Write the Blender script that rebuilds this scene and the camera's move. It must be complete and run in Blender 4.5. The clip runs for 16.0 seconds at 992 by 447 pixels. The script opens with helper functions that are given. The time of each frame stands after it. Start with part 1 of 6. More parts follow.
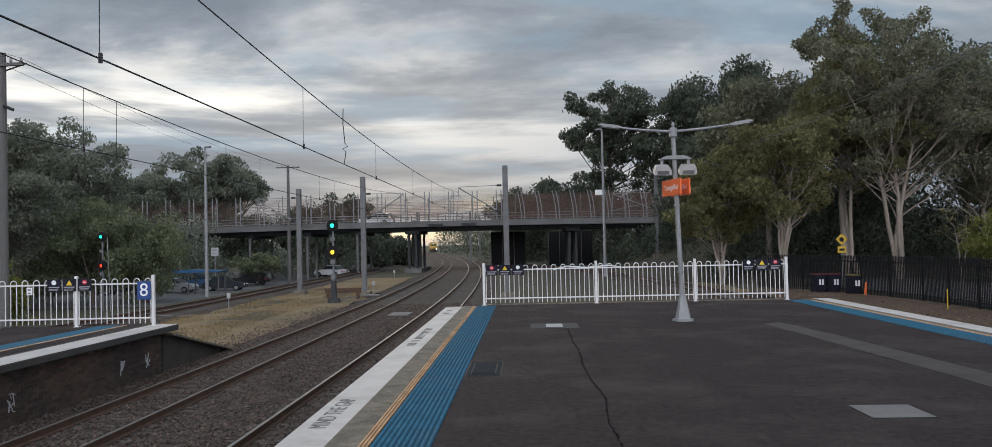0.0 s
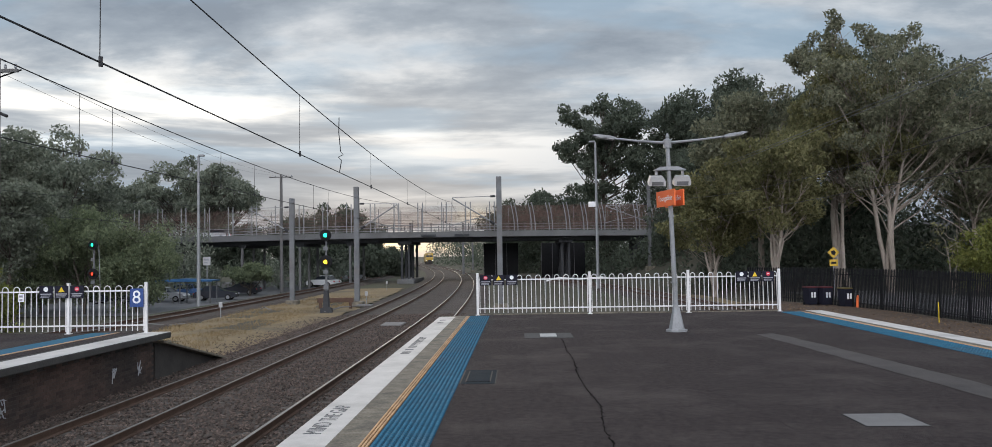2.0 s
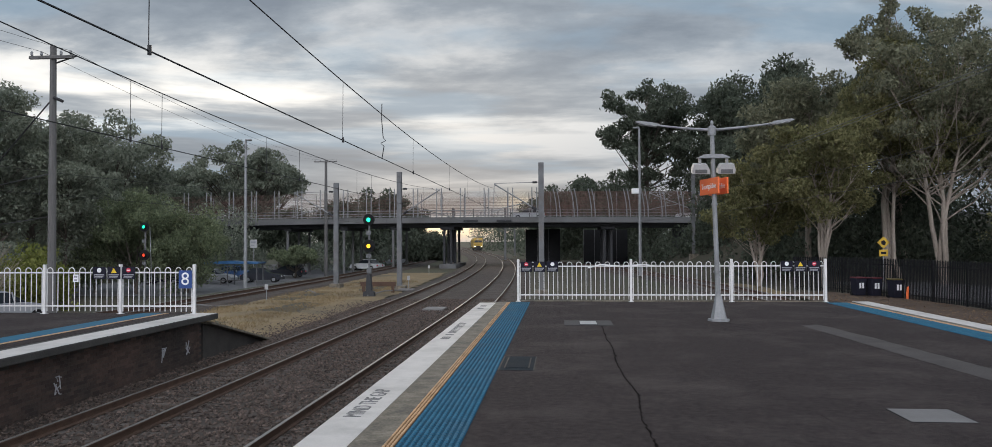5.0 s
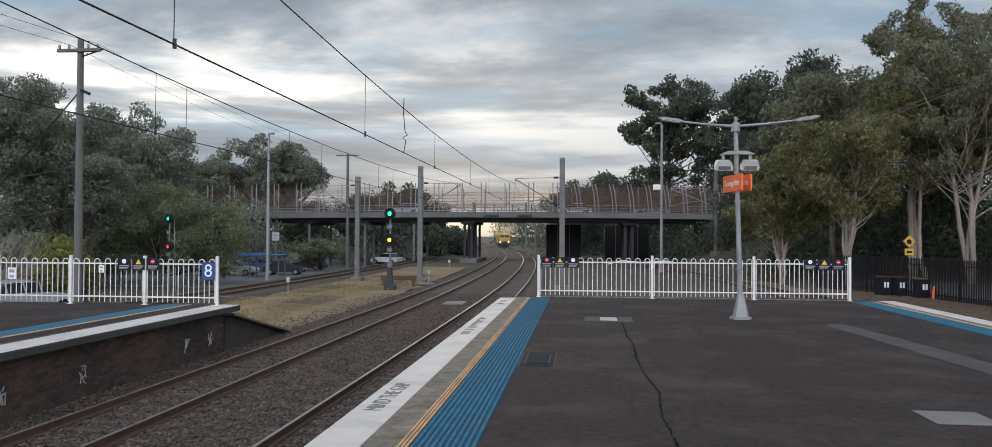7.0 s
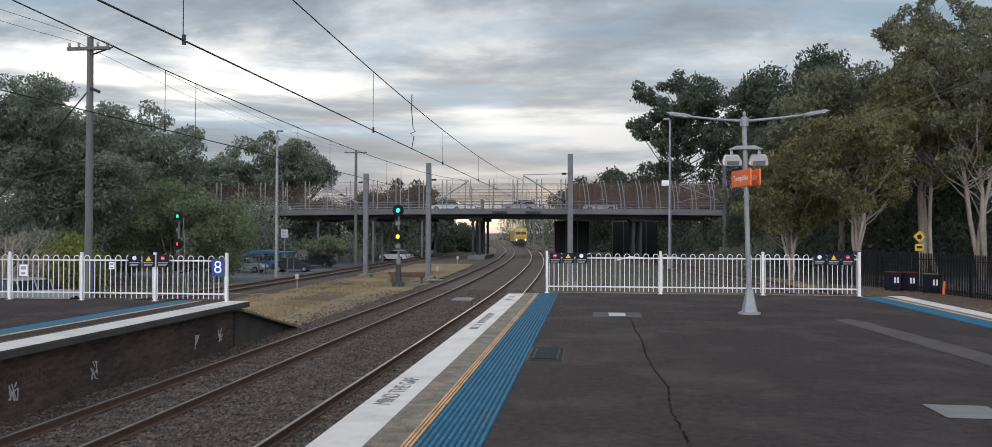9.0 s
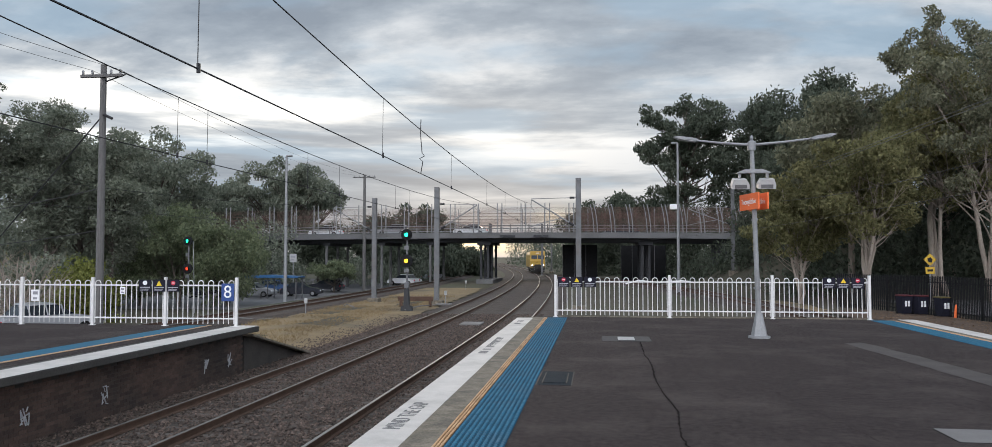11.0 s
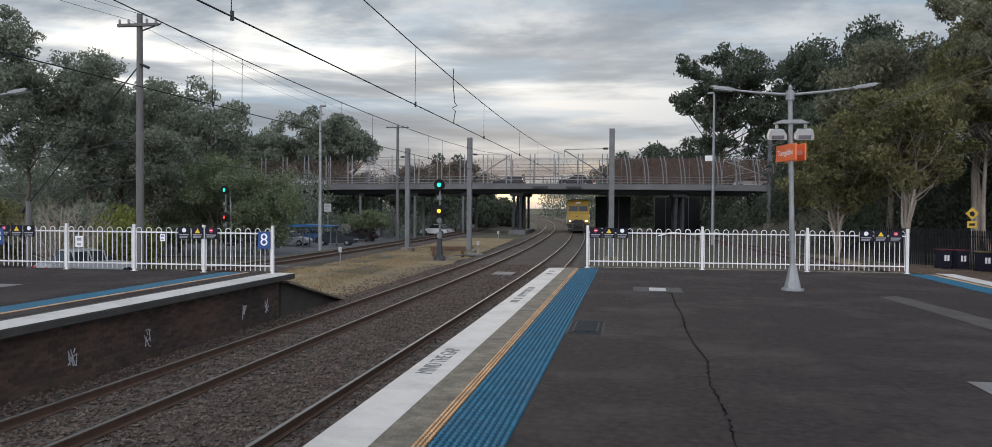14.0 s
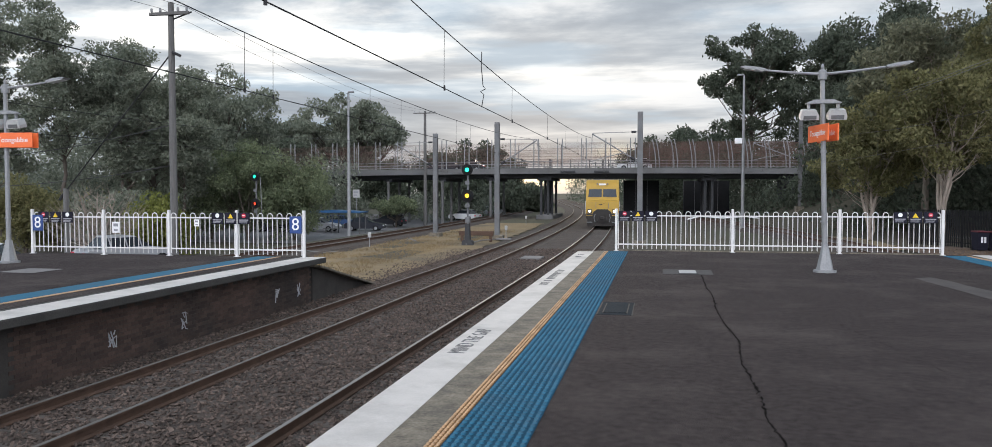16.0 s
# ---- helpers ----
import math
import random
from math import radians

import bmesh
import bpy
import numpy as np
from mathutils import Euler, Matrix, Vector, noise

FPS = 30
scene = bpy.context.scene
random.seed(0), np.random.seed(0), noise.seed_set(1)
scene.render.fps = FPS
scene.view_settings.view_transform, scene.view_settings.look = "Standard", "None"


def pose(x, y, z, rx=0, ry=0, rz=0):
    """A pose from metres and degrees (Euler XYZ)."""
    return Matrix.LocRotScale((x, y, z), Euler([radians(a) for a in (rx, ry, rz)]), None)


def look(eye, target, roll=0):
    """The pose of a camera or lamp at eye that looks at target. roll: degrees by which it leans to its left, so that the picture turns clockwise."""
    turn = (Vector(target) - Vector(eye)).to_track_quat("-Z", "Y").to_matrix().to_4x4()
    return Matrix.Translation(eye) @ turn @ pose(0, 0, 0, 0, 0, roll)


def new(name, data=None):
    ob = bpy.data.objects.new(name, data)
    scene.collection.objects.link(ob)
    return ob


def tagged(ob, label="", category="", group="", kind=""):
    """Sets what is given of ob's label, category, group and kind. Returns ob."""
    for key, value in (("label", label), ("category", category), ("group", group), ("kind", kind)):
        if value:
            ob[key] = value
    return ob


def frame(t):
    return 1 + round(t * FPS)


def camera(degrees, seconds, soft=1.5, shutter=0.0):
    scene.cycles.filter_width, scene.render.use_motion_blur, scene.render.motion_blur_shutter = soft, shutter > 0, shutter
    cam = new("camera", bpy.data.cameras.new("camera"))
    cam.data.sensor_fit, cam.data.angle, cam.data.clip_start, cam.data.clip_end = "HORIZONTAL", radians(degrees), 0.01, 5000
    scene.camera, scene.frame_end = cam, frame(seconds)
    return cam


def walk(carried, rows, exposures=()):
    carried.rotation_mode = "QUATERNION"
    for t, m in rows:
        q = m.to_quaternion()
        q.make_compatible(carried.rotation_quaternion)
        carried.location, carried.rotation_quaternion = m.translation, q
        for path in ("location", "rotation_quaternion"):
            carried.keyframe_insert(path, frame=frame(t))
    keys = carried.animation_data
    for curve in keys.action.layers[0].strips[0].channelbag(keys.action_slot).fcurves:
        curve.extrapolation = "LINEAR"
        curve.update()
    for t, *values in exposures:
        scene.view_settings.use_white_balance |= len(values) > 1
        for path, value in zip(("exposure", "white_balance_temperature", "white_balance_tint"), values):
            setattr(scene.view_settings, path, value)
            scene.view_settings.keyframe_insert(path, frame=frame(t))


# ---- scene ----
cam = camera(63.8, 16.0, soft=0.8)
# ---- the camera: held by hand at one spot on the platform; swaying a little ----
PATH = [
    (0, (0.114, 0.098, 2.035), (0.041, 2.097, 2.085), -1.3),
    (0.5, (0.106, 0.102, 2.039), (0.04, 2.101, 2.046), -1.0),
    (1, (0.095, 0.095, 2.036), (0.032, 2.093, 2.094), -1.2),
    (1.5, (0.093, 0.097, 2.008), (0.031, 2.095, 2.089), -1.2),
    (2, (0.064, 0.059, 1.978), (0.01, 2.057, 2.057), -0.9),
    (2.5, (0.091, 0.046, 1.943), (0.03, 2.045, 1.968), -0.8),
    (3, (0.106, 0.019, 1.949), (0.032, 2.016, 2.042), -0.5),
    (3.5, (0.123, 0.017, 1.963), (0.022, 2.012, 2.053), -2.3),
    (4, (0.095, 0.045, 2.015), (-0.022, 2.04, 2.092), -1.4),
    (6.3, (0.115, 0.043, 1.984), (-0.082, 2.034, 2.003), 0.3),
    (6.5, (0.107, 0.05, 2.008), (-0.097, 2.04, 2.044), 0.4),
    (7, (0.093, 0.067, 2.009), (-0.119, 2.055, 2.04), 0.3),
    (7.5, (0.061, 0.053, 1.998), (-0.163, 2.04, 2.031), 0.6),
    (8, (0.096, 0.027, 1.98), (-0.13, 2.014, 2.037), 0.5),
    (8.5, (0.086, 0.026, 1.955), (-0.144, 2.013, 1.968), 0.3),
    (8.7, (0.088, 0.057, 1.987), (-0.142, 2.043, 2.01), 0.2),
    (10.8, (0.111, -0.034, 1.906), (-0.13, 1.951, 1.926), 0.0),
    (11, (0.088, -0.019, 1.986), (-0.164, 1.963, 2.069), 0.0),
    (11.5, (0.083, -0.05, 1.947), (-0.186, 1.931, 1.986), 0.1),
    (12, (0.111, -0.046, 1.886), (-0.157, 1.934, 1.791), -0.1),
    (12.5, (0.082, -0.048, 1.877), (-0.186, 1.929, 1.747), -0.3),
    (13, (0.069, -0.043, 1.892), (-0.2, 1.935, 1.773), 0.1),
    (13.5, (0.105, -0.061, 1.901), (-0.187, 1.916, 1.824), 0.1),
    (14, (0.106, -0.045, 1.961), (-0.227, 1.927, 1.921), 0.4),
    (14.5, (0.073, -0.029, 1.983), (-0.282, 1.938, 1.943), 0.3),
    (15, (0.08, -0.075, 1.958), (-0.285, 1.89, 1.874), 0.3),
    (15.5, (0.088, -0.078, 1.904), (-0.29, 1.883, 1.791), 0.5),
    (16, (0.077, -0.116, 1.91), (-0.323, 1.842, 1.833), -0.0),
]
walk(cam, [(t, look(eye, target, roll)) for t, eye, target, roll in PATH],
     exposures=[(0, -0.25), (0.5, -0.05), (1.5, 0.05), (2.5, -0.05), (3.5, -0.28), (4, -0.2), (6.5, -0.15), (7, 0.0), (8.5, 0.05), (11.5, 0.18), (12.5, 0.35), (13, 0.3), (14, -0.05), (14.5, 0.05), (15.5, 0.4), (16, 0.25)])

# ---- world: broken cloud at dusk, brightest low ahead ----
SUN_AZ, SUN_EL = -8.0, 7.0


def make_world():
    w = bpy.data.worlds.new("sky")
    scene.world = w
    w.use_nodes = True
    nt = w.node_tree
    nt.nodes.clear()
    N = lambda kind: nt.nodes.new(kind)
    L = nt.links.new

    def val(op, a, b=None, clamp=False):
        n = N("ShaderNodeMath")
        n.operation, n.use_clamp = op, clamp
        for i, v in enumerate((a, b)):
            if v is None:
                continue
            if isinstance(v, (int, float)):
                n.inputs[i].default_value = v
            else:
                L(v, n.inputs[i])
        return n.outputs[0]

    out = N("ShaderNodeOutputWorld")
    sky = N("ShaderNodeTexSky")
    sky.sky_type, sky.sun_disc = "NISHITA", False
    sky.sun_elevation, sky.sun_rotation = radians(SUN_EL), radians(SUN_AZ)
    bg = N("ShaderNodeBackground")
    bg.inputs[1].default_value = 0.06
    L(sky.outputs[0], bg.inputs[0])
    tc = N("ShaderNodeTexCoord")
    sep = N("ShaderNodeSeparateXYZ")
    L(tc.outputs["Generated"], sep.inputs[0])
    x, y, z = sep.outputs
    zz = val("MAXIMUM", z, 0.0)
    den = val("ADD", zz, 0.26)
    px, py = val("DIVIDE", x, den), val("DIVIDE", y, den)
    comb = N("ShaderNodeCombineXYZ")
    L(px, comb.inputs[0]), L(py, comb.inputs[1])
    turn = val("ARCTAN2", x, y)
    layer = N("ShaderNodeCombineXYZ")
    L(turn, layer.inputs[0]), L(zz, layer.inputs[1])

    def noisy(source, scale, detail, rough, stretch, shift, warp=0.05):
        mp = N("ShaderNodeMapping")
        mp.inputs["Scale"].default_value = stretch
        mp.inputs["Location"].default_value = shift
        L(source.outputs[0], mp.inputs[0])
        n = N("ShaderNodeTexNoise")
        n.inputs["Scale"].default_value, n.inputs["Detail"].default_value, n.inputs["Roughness"].default_value = scale, detail, rough
        n.inputs["Distortion"].default_value = warp
        L(mp.outputs[0], n.inputs[0])
        return n.outputs[0]

    def ramped(v, lo, hi, a, b):
        m = N("ShaderNodeMapRange")
        m.interpolation_type = "SMOOTHSTEP"
        for i, q in enumerate((lo, hi, a, b)):
            m.inputs[i + 1].default_value = q
        L(v, m.inputs[0])
        return m.outputs[0]

    # soft rolls of cloud overhead, flat sheets seen edge-on lower down
    rolls = val("ADD", val("MULTIPLY", noisy(comb, 1.9, 6.0, 0.52, (0.75, 1.25, 1), (5.4, 0.9, 0), 0.35), 0.72), val("MULTIPLY", noisy(comb, 6.5, 7.0, 0.62, (0.8, 1.2, 1), (0.4, 5.2, 0)), 0.28))
    sheets = val("ADD", val("MULTIPLY", noisy(layer, 1.0, 5.0, 0.5, (2.2, 24.0, 1), (2.3, 0.6, 0), 0.3), 0.75), val("MULTIPLY", noisy(layer, 1.0, 6.0, 0.6, (8.0, 60.0, 1), (0.3, 2.6, 0), 0.2), 0.25))
    high = ramped(zz, 0.13, 0.25, 0.0, 1.0)
    tex = val("ADD", val("MULTIPLY", rolls, high), val("MULTIPLY", sheets, val("SUBTRACT", 1.0, high)))
    ramp = N("ShaderNodeValToRGB")
    L(tex, ramp.inputs[0])
    e = ramp.color_ramp.elements
    e[0].position, e[0].color = 0.39, (0.66, 0.70, 0.745, 1)
    e[1].position, e[1].color = 0.61, (0.262, 0.315, 0.385, 1)
    mid = ramp.color_ramp.elements.new(0.50)
    mid.color = (0.385, 0.445, 0.515, 1)
    # glow round the hidden sun, flattened along the horizon, strongest where the cloud is thin
    az = radians(SUN_AZ - 20)
    gx = val("SUBTRACT", val("MULTIPLY", x, math.cos(az)), val("MULTIPLY", y, math.sin(az)))
    gz = val("SUBTRACT", zz, 0.165)
    r2 = val("ADD", val("MULTIPLY", val("MULTIPLY", gx, gx), 4.6), val("MULTIPLY", val("MULTIPLY", gz, gz), 330.0))
    ahead = val("GREATER_THAN", y, 0.0)
    glow = val("MULTIPLY", val("POWER", 2.718, val("MULTIPLY", r2, -1.0)), ahead)
    gap = val("ADD", ramped(tex, 0.56, 0.40, 0.0, 0.85), 0.15)
    gl = val("MULTIPLY", glow, gap)

    def opening(turn_deg, rise, wide, tall):
        """A small break in the cloud near the horizon."""
        u = val("SUBTRACT", turn, radians(turn_deg))
        w = val("SUBTRACT", z, rise)
        q = val("ADD", val("MULTIPLY", val("MULTIPLY", u, u), 1 / radians(wide) ** 2), val("MULTIPLY", val("MULTIPLY", w, w), 1 / tall ** 2))
        return val("POWER", 2.718, val("MULTIPLY", q, -1.0))

    low = val("ADD", val("MULTIPLY", opening(-9.0, 0.014, 5.0, 0.010), 0.9), val("MULTIPLY", opening(-2.9, 0.050, 1.4, 0.011), 0.6))
    lowc = val("MULTIPLY", low, val("ADD", gap, 0.35))
    add1 = N("ShaderNodeVectorMath")
    add1.operation = "SCALE"
    add1.inputs[0].default_value = (0.80, 0.71, 0.58)
    L(gl, add1.inputs["Scale"])
    add2 = N("ShaderNodeVectorMath")
    add2.operation = "SCALE"
    add2.inputs[0].default_value = (1.15, 0.88, 0.38)
    L(lowc, add2.inputs["Scale"])
    s1 = N("ShaderNodeVectorMath")
    s2 = N("ShaderNodeVectorMath")
    parting = N("ShaderNodeMix")
    parting.data_type = "RGBA"
    L(ramped(val("ADD", val("MULTIPLY", noisy(comb, 2.4, 4.0, 0.5, (0.7, 1.3, 1), (8.1, 2.2, 0), 0.3), high), val("MULTIPLY", noisy(layer, 1.0, 4.0, 0.5, (3.0, 34.0, 1), (6.1, 1.2, 0), 0.2), val("SUBTRACT", 1.0, high))), 0.48, 0.62, 0.0, 0.6), parting.inputs[0])
    L(ramp.outputs[0], parting.inputs[6])
    parting.inputs[7].default_value = (0.33, 0.47, 0.61, 1)
    L(parting.outputs[2], s1.inputs[0]), L(add1.outputs[0], s1.inputs[1])
    L(s1.outputs[0], s2.inputs[0]), L(add2.outputs[0], s2.inputs[1])
    cloud = N("ShaderNodeBackground")
    # the cloud that faces the low sun is warmer
    warm = N("ShaderNodeMix")
    warm.data_type, warm.blend_type = "RGBA", "MULTIPLY"
    L(ramped(y, 0.2, -0.6, 0.0, 1.0), warm.inputs[0]), L(s2.outputs[0], warm.inputs[6])
    warm.inputs[7].default_value = (1.13, 1.0, 0.95, 1)
    L(warm.outputs[2], cloud.inputs[0])
    # heavier cloud overhead
    rise = N("ShaderNodeMapRange")
    rise.interpolation_type = "SMOOTHSTEP"
    rise.inputs["From Min"].default_value, rise.inputs["From Max"].default_value = 0.30, 0.95
    rise.inputs["To Min"].default_value, rise.inputs["To Max"].default_value = 1.0, 0.95
    L(zz, rise.inputs[0])
    # the deepest layers of cloud stand along the horizon
    deep = N("ShaderNodeMapRange")
    deep.interpolation_type = "SMOOTHSTEP"
    deep.inputs["From Min"].default_value, deep.inputs["From Max"].default_value = 0.02, 0.12
    deep.inputs["To Min"].default_value, deep.inputs["To Max"].default_value = 0.85, 1.0
    L(zz, deep.inputs[0])
    # and the cloud opposite the low sun is lit from the front
    back = N("ShaderNodeMapRange")
    back.interpolation_type = "SMOOTHSTEP"
    back.inputs["From Min"].default_value, back.inputs["From Max"].default_value = 0.3, -0.9
    back.inputs["To Min"].default_value, back.inputs["To Max"].default_value = 1.0, 4.9
    L(y, back.inputs[0])
    L(val("MULTIPLY", val("MULTIPLY", rise.outputs[0], deep.outputs[0]), back.outputs[0]), cloud.inputs[1])
    mix = N("ShaderNodeMixShader")
    mix.inputs[0].default_value = 0.95
    L(bg.outputs[0], mix.inputs[1]), L(cloud.outputs[0], mix.inputs[2])
    L(mix.outputs[0], out.inputs[0])


make_world()
sun = new("sun", bpy.data.lights.new("sun", "SUN"))
sun.data.energy, sun.data.angle, sun.data.color = 0.5, radians(14), (1.0, 0.86, 0.68)
sun.matrix_world = look((0, 0, 60), (0 - 100 * math.sin(radians(SUN_AZ)), -100 * math.cos(radians(SUN_AZ)), 60 - 100 * math.tan(radians(SUN_EL))))

# ---- materials ----


def mat(name, a, b=None, rough=0.7, metal=0.0, scale=3.0, fine=40.0, bump=0.2, vary=0.0, stretch=(1, 1, 1), dirt=None, dirt_amount=0.35, spec=0.4, emit=None, trans=0.0, patch=0.0):
    """Colour a to b by coarse and fine noise, a bump from the fine one, dirt in patches, and a change from piece to piece."""
    m = bpy.data.materials.new(name)
    m.use_nodes = True
    nt = m.node_tree
    p = nt.nodes["Principled BSDF"]
    N, L = nt.nodes.new, nt.links.new
    b = b or tuple(c * 0.75 for c in a)
    tc = N("ShaderNodeTexCoord")
    geo = N("ShaderNodeNewGeometry")
    mp = N("ShaderNodeMapping")
    mp.inputs["Scale"].default_value = stretch
    L(geo.outputs["Position"], mp.inputs[0])
    n1, n2 = N("ShaderNodeTexNoise"), N("ShaderNodeTexNoise")
    for n, s, d in ((n1, scale, 4), (n2, fine, 3)):
        n.inputs["Scale"].default_value, n.inputs["Detail"].default_value = s, d
        L(mp.outputs[0], n.inputs[0])
    f = N("ShaderNodeMath")
    f.operation = "MULTIPLY_ADD"
    f.inputs[1].default_value = 0.55
    L(n1.outputs[0], f.inputs[0])
    g = N("ShaderNodeMath")
    g.operation = "MULTIPLY"
    g.inputs[1].default_value = 0.45
    L(n2.outputs[0], g.inputs[0]), L(g.outputs[0], f.inputs[2])
    r = N("ShaderNodeValToRGB")
    L(f.outputs[0], r.inputs[0])
    r.color_ramp.elements[0].position, r.color_ramp.elements[0].color = 0.33, (*a, 1)
    r.color_ramp.elements[1].position, r.color_ramp.elements[1].color = 0.67, (*b, 1)
    col = r.outputs[0]
    if dirt:
        n3 = N("ShaderNodeTexNoise")
        n3.inputs["Scale"].default_value, n3.inputs["Detail"].default_value, n3.inputs["Roughness"].default_value = patch or scale * 0.35, 8, 0.65
        L(mp.outputs[0], n3.inputs[0])
        rr = N("ShaderNodeValToRGB")
        rr.color_ramp.elements[0].position, rr.color_ramp.elements[1].position = 0.48, 0.66
        rr.color_ramp.elements[1].color = (dirt_amount, dirt_amount, dirt_amount, 1)
        L(n3.outputs[0], rr.inputs[0])
        mx = N("ShaderNodeMix")
        mx.data_type = "RGBA"
        L(rr.outputs[0], mx.inputs[0]), L(col, mx.inputs[6])
        mx.inputs[7].default_value = (*dirt, 1)
        col = mx.outputs[2]
    if vary:
        oi = N("ShaderNodeObjectInfo")
        ad = N("ShaderNodeMath")
        L(oi.outputs["Random"], ad.inputs[0]), L(geo.outputs["Random Per Island"], ad.inputs[1])
        fr = N("ShaderNodeMath")
        fr.operation = "FRACT"
        L(ad.outputs[0], fr.inputs[0])
        hs = N("ShaderNodeHueSaturation")
        mr = N("ShaderNodeMapRange")
        mr.inputs["To Min"].default_value, mr.inputs["To Max"].default_value = 1 - vary, 1 + vary
        L(fr.outputs[0], mr.inputs[0]), L(mr.outputs[0], hs.inputs["Value"]), L(col, hs.inputs["Color"])
        col = hs.outputs[0]
    L(col, p.inputs["Base Color"])
    p.inputs["Roughness"].default_value, p.inputs["Metallic"].default_value = rough, metal
    p.inputs["Specular IOR Level"].default_value = spec
    if bump:
        bp = N("ShaderNodeBump")
        bp.inputs["Strength"].default_value, bp.inputs["Distance"].default_value = bump, 0.02
        L(n2.outputs[0], bp.inputs["Height"]), L(bp.outputs[0], p.inputs["Normal"])
    if trans:
        p.inputs["Transmission Weight"].default_value = trans
    if emit:
        p.inputs["Emission Color"].default_value, p.inputs["Emission Strength"].default_value = (*emit[:3], 1), emit[3]
    return m


ASPHALT = mat("platform_asphalt", (0.0155, 0.0120, 0.0120), (0.058, 0.045, 0.0435), 0.92, scale=11, fine=85, bump=1.0, dirt=(0.080, 0.066, 0.061), dirt_amount=0.62, spec=0.2, patch=0.5)
PATCH = mat("worn_asphalt", (0.036, 0.031, 0.030), (0.078, 0.068, 0.064), 0.85, scale=2, fine=90)
PIT = mat("pit_concrete", (0.135, 0.13, 0.128), (0.19, 0.183, 0.18), 0.8, scale=3, fine=60, dirt=(0.1, 0.095, 0.09))
COPING = mat("edge_concrete", (0.075, 0.064, 0.048), (0.235, 0.205, 0.16), 0.85, scale=5, fine=30, dirt=(0.055, 0.052, 0.045), dirt_amount=0.7)
WHITE_LINE = mat("white_line_paint", (0.58, 0.55, 0.52), (0.47, 0.445, 0.42), 0.7, scale=3, fine=60, bump=0.1, dirt=(0.33, 0.315, 0.295), dirt_amount=0.6)
LETTER = mat("stencil_black", (0.05, 0.05, 0.052), (0.20, 0.20, 0.20), 0.7, scale=15, fine=90)
BLUE = mat("blue_tactile", (0.022, 0.105, 0.175), (0.036, 0.135, 0.205), 0.8, scale=4, fine=50, bump=0.1, vary=0.10, dirt=(0.07, 0.10, 0.125), dirt_amount=0.5, spec=0.15, patch=0.8)
AMBER = mat("amber_tactile", (0.42, 0.25, 0.13), (0.52, 0.34, 0.20), 0.75, scale=4, fine=60, bump=0.1, vary=0.1, dirt=(0.16, 0.12, 0.08), dirt_amount=0.6)
# tile bases, darker than the studs that stand on them
BLUE_BASE = mat("dark_blue_tile_base", (0.010, 0.055, 0.095), (0.016, 0.07, 0.12), 0.9, scale=4, fine=50, bump=0.1, vary=0.1, spec=0.1)
AMBER_BASE = mat("dark_amber_tile_base", (0.16, 0.085, 0.035), (0.22, 0.13, 0.06), 0.9, scale=4, fine=60, bump=0.1, spec=0.1)
BALLAST = mat("ballast_bed", (0.026, 0.020, 0.017), (0.088, 0.068, 0.056), 0.95, scale=1.3, fine=22, bump=1.0, dirt=(0.05, 0.042, 0.036), dirt_amount=0.7)
STONE = mat("ballast_stone", (0.044, 0.032, 0.027), (0.135, 0.102, 0.084), 0.95, scale=3, fine=60, bump=0.3, vary=0.6)
RUST = mat("rail_rust", (0.06, 0.035, 0.024), (0.11, 0.065, 0.045), 0.85, 0.1, scale=4, fine=80, bump=0.3)
RAILHEAD = mat("rail_head", (0.20, 0.185, 0.17), (0.13, 0.12, 0.11), 0.55, 0.6, scale=2, fine=60, bump=0.05)
SLEEPER = mat("sleeper_concrete", (0.06, 0.051, 0.045), (0.10, 0.086, 0.075), 0.95, scale=4, fine=60, vary=0.2)
GRASS_DRY = mat("dry_grass", (0.25, 0.185, 0.098), (0.15, 0.108, 0.058), 0.95, scale=0.5, fine=14, bump=0.8, dirt=(0.10, 0.085, 0.06), dirt_amount=0.85)
GROUND = mat("earth_and_scrub", (0.045, 0.042, 0.028), (0.075, 0.064, 0.042), 0.95, scale=0.12, fine=6, bump=0.6, dirt=(0.045, 0.055, 0.025), dirt_amount=0.8)
MULCH = mat("bark_mulch", (0.06, 0.038, 0.027), (0.105, 0.072, 0.05), 0.95, scale=1.2, fine=30, bump=0.9)
ROAD = mat("street_asphalt", (0.10, 0.10, 0.103), (0.14, 0.14, 0.143), 0.85, scale=0.4, fine=50)
WALLBRICK = mat("old_brick", (0.055, 0.035, 0.028), (0.095, 0.062, 0.05), 0.9, scale=1.2, fine=25, vary=0.3, dirt=(0.028, 0.025, 0.023), dirt_amount=0.8, bump=0.5)
MORTAR = mat("sooty_mortar", (0.04, 0.036, 0.033), (0.065, 0.058, 0.052), 0.95, scale=1.5, fine=40, dirt=(0.02, 0.02, 0.02), dirt_amount=0.7)
GRAFFITI = mat("white_spray", (0.45, 0.46, 0.48), (0.3, 0.31, 0.33), 0.8, scale=9, fine=60, bump=0)
FENCE_WHITE = mat("white_fence_paint", (0.72, 0.71, 0.70), (0.60, 0.59, 0.58), 0.4, scale=3, fine=30, bump=0.05, dirt=(0.5, 0.49, 0.46), dirt_amount=0.35)
GALV = mat("galvanised_steel", (0.30, 0.305, 0.31), (0.21, 0.215, 0.22), 0.5, 0.35, scale=3, fine=30, bump=0.08, dirt=(0.2, 0.2, 0.2))
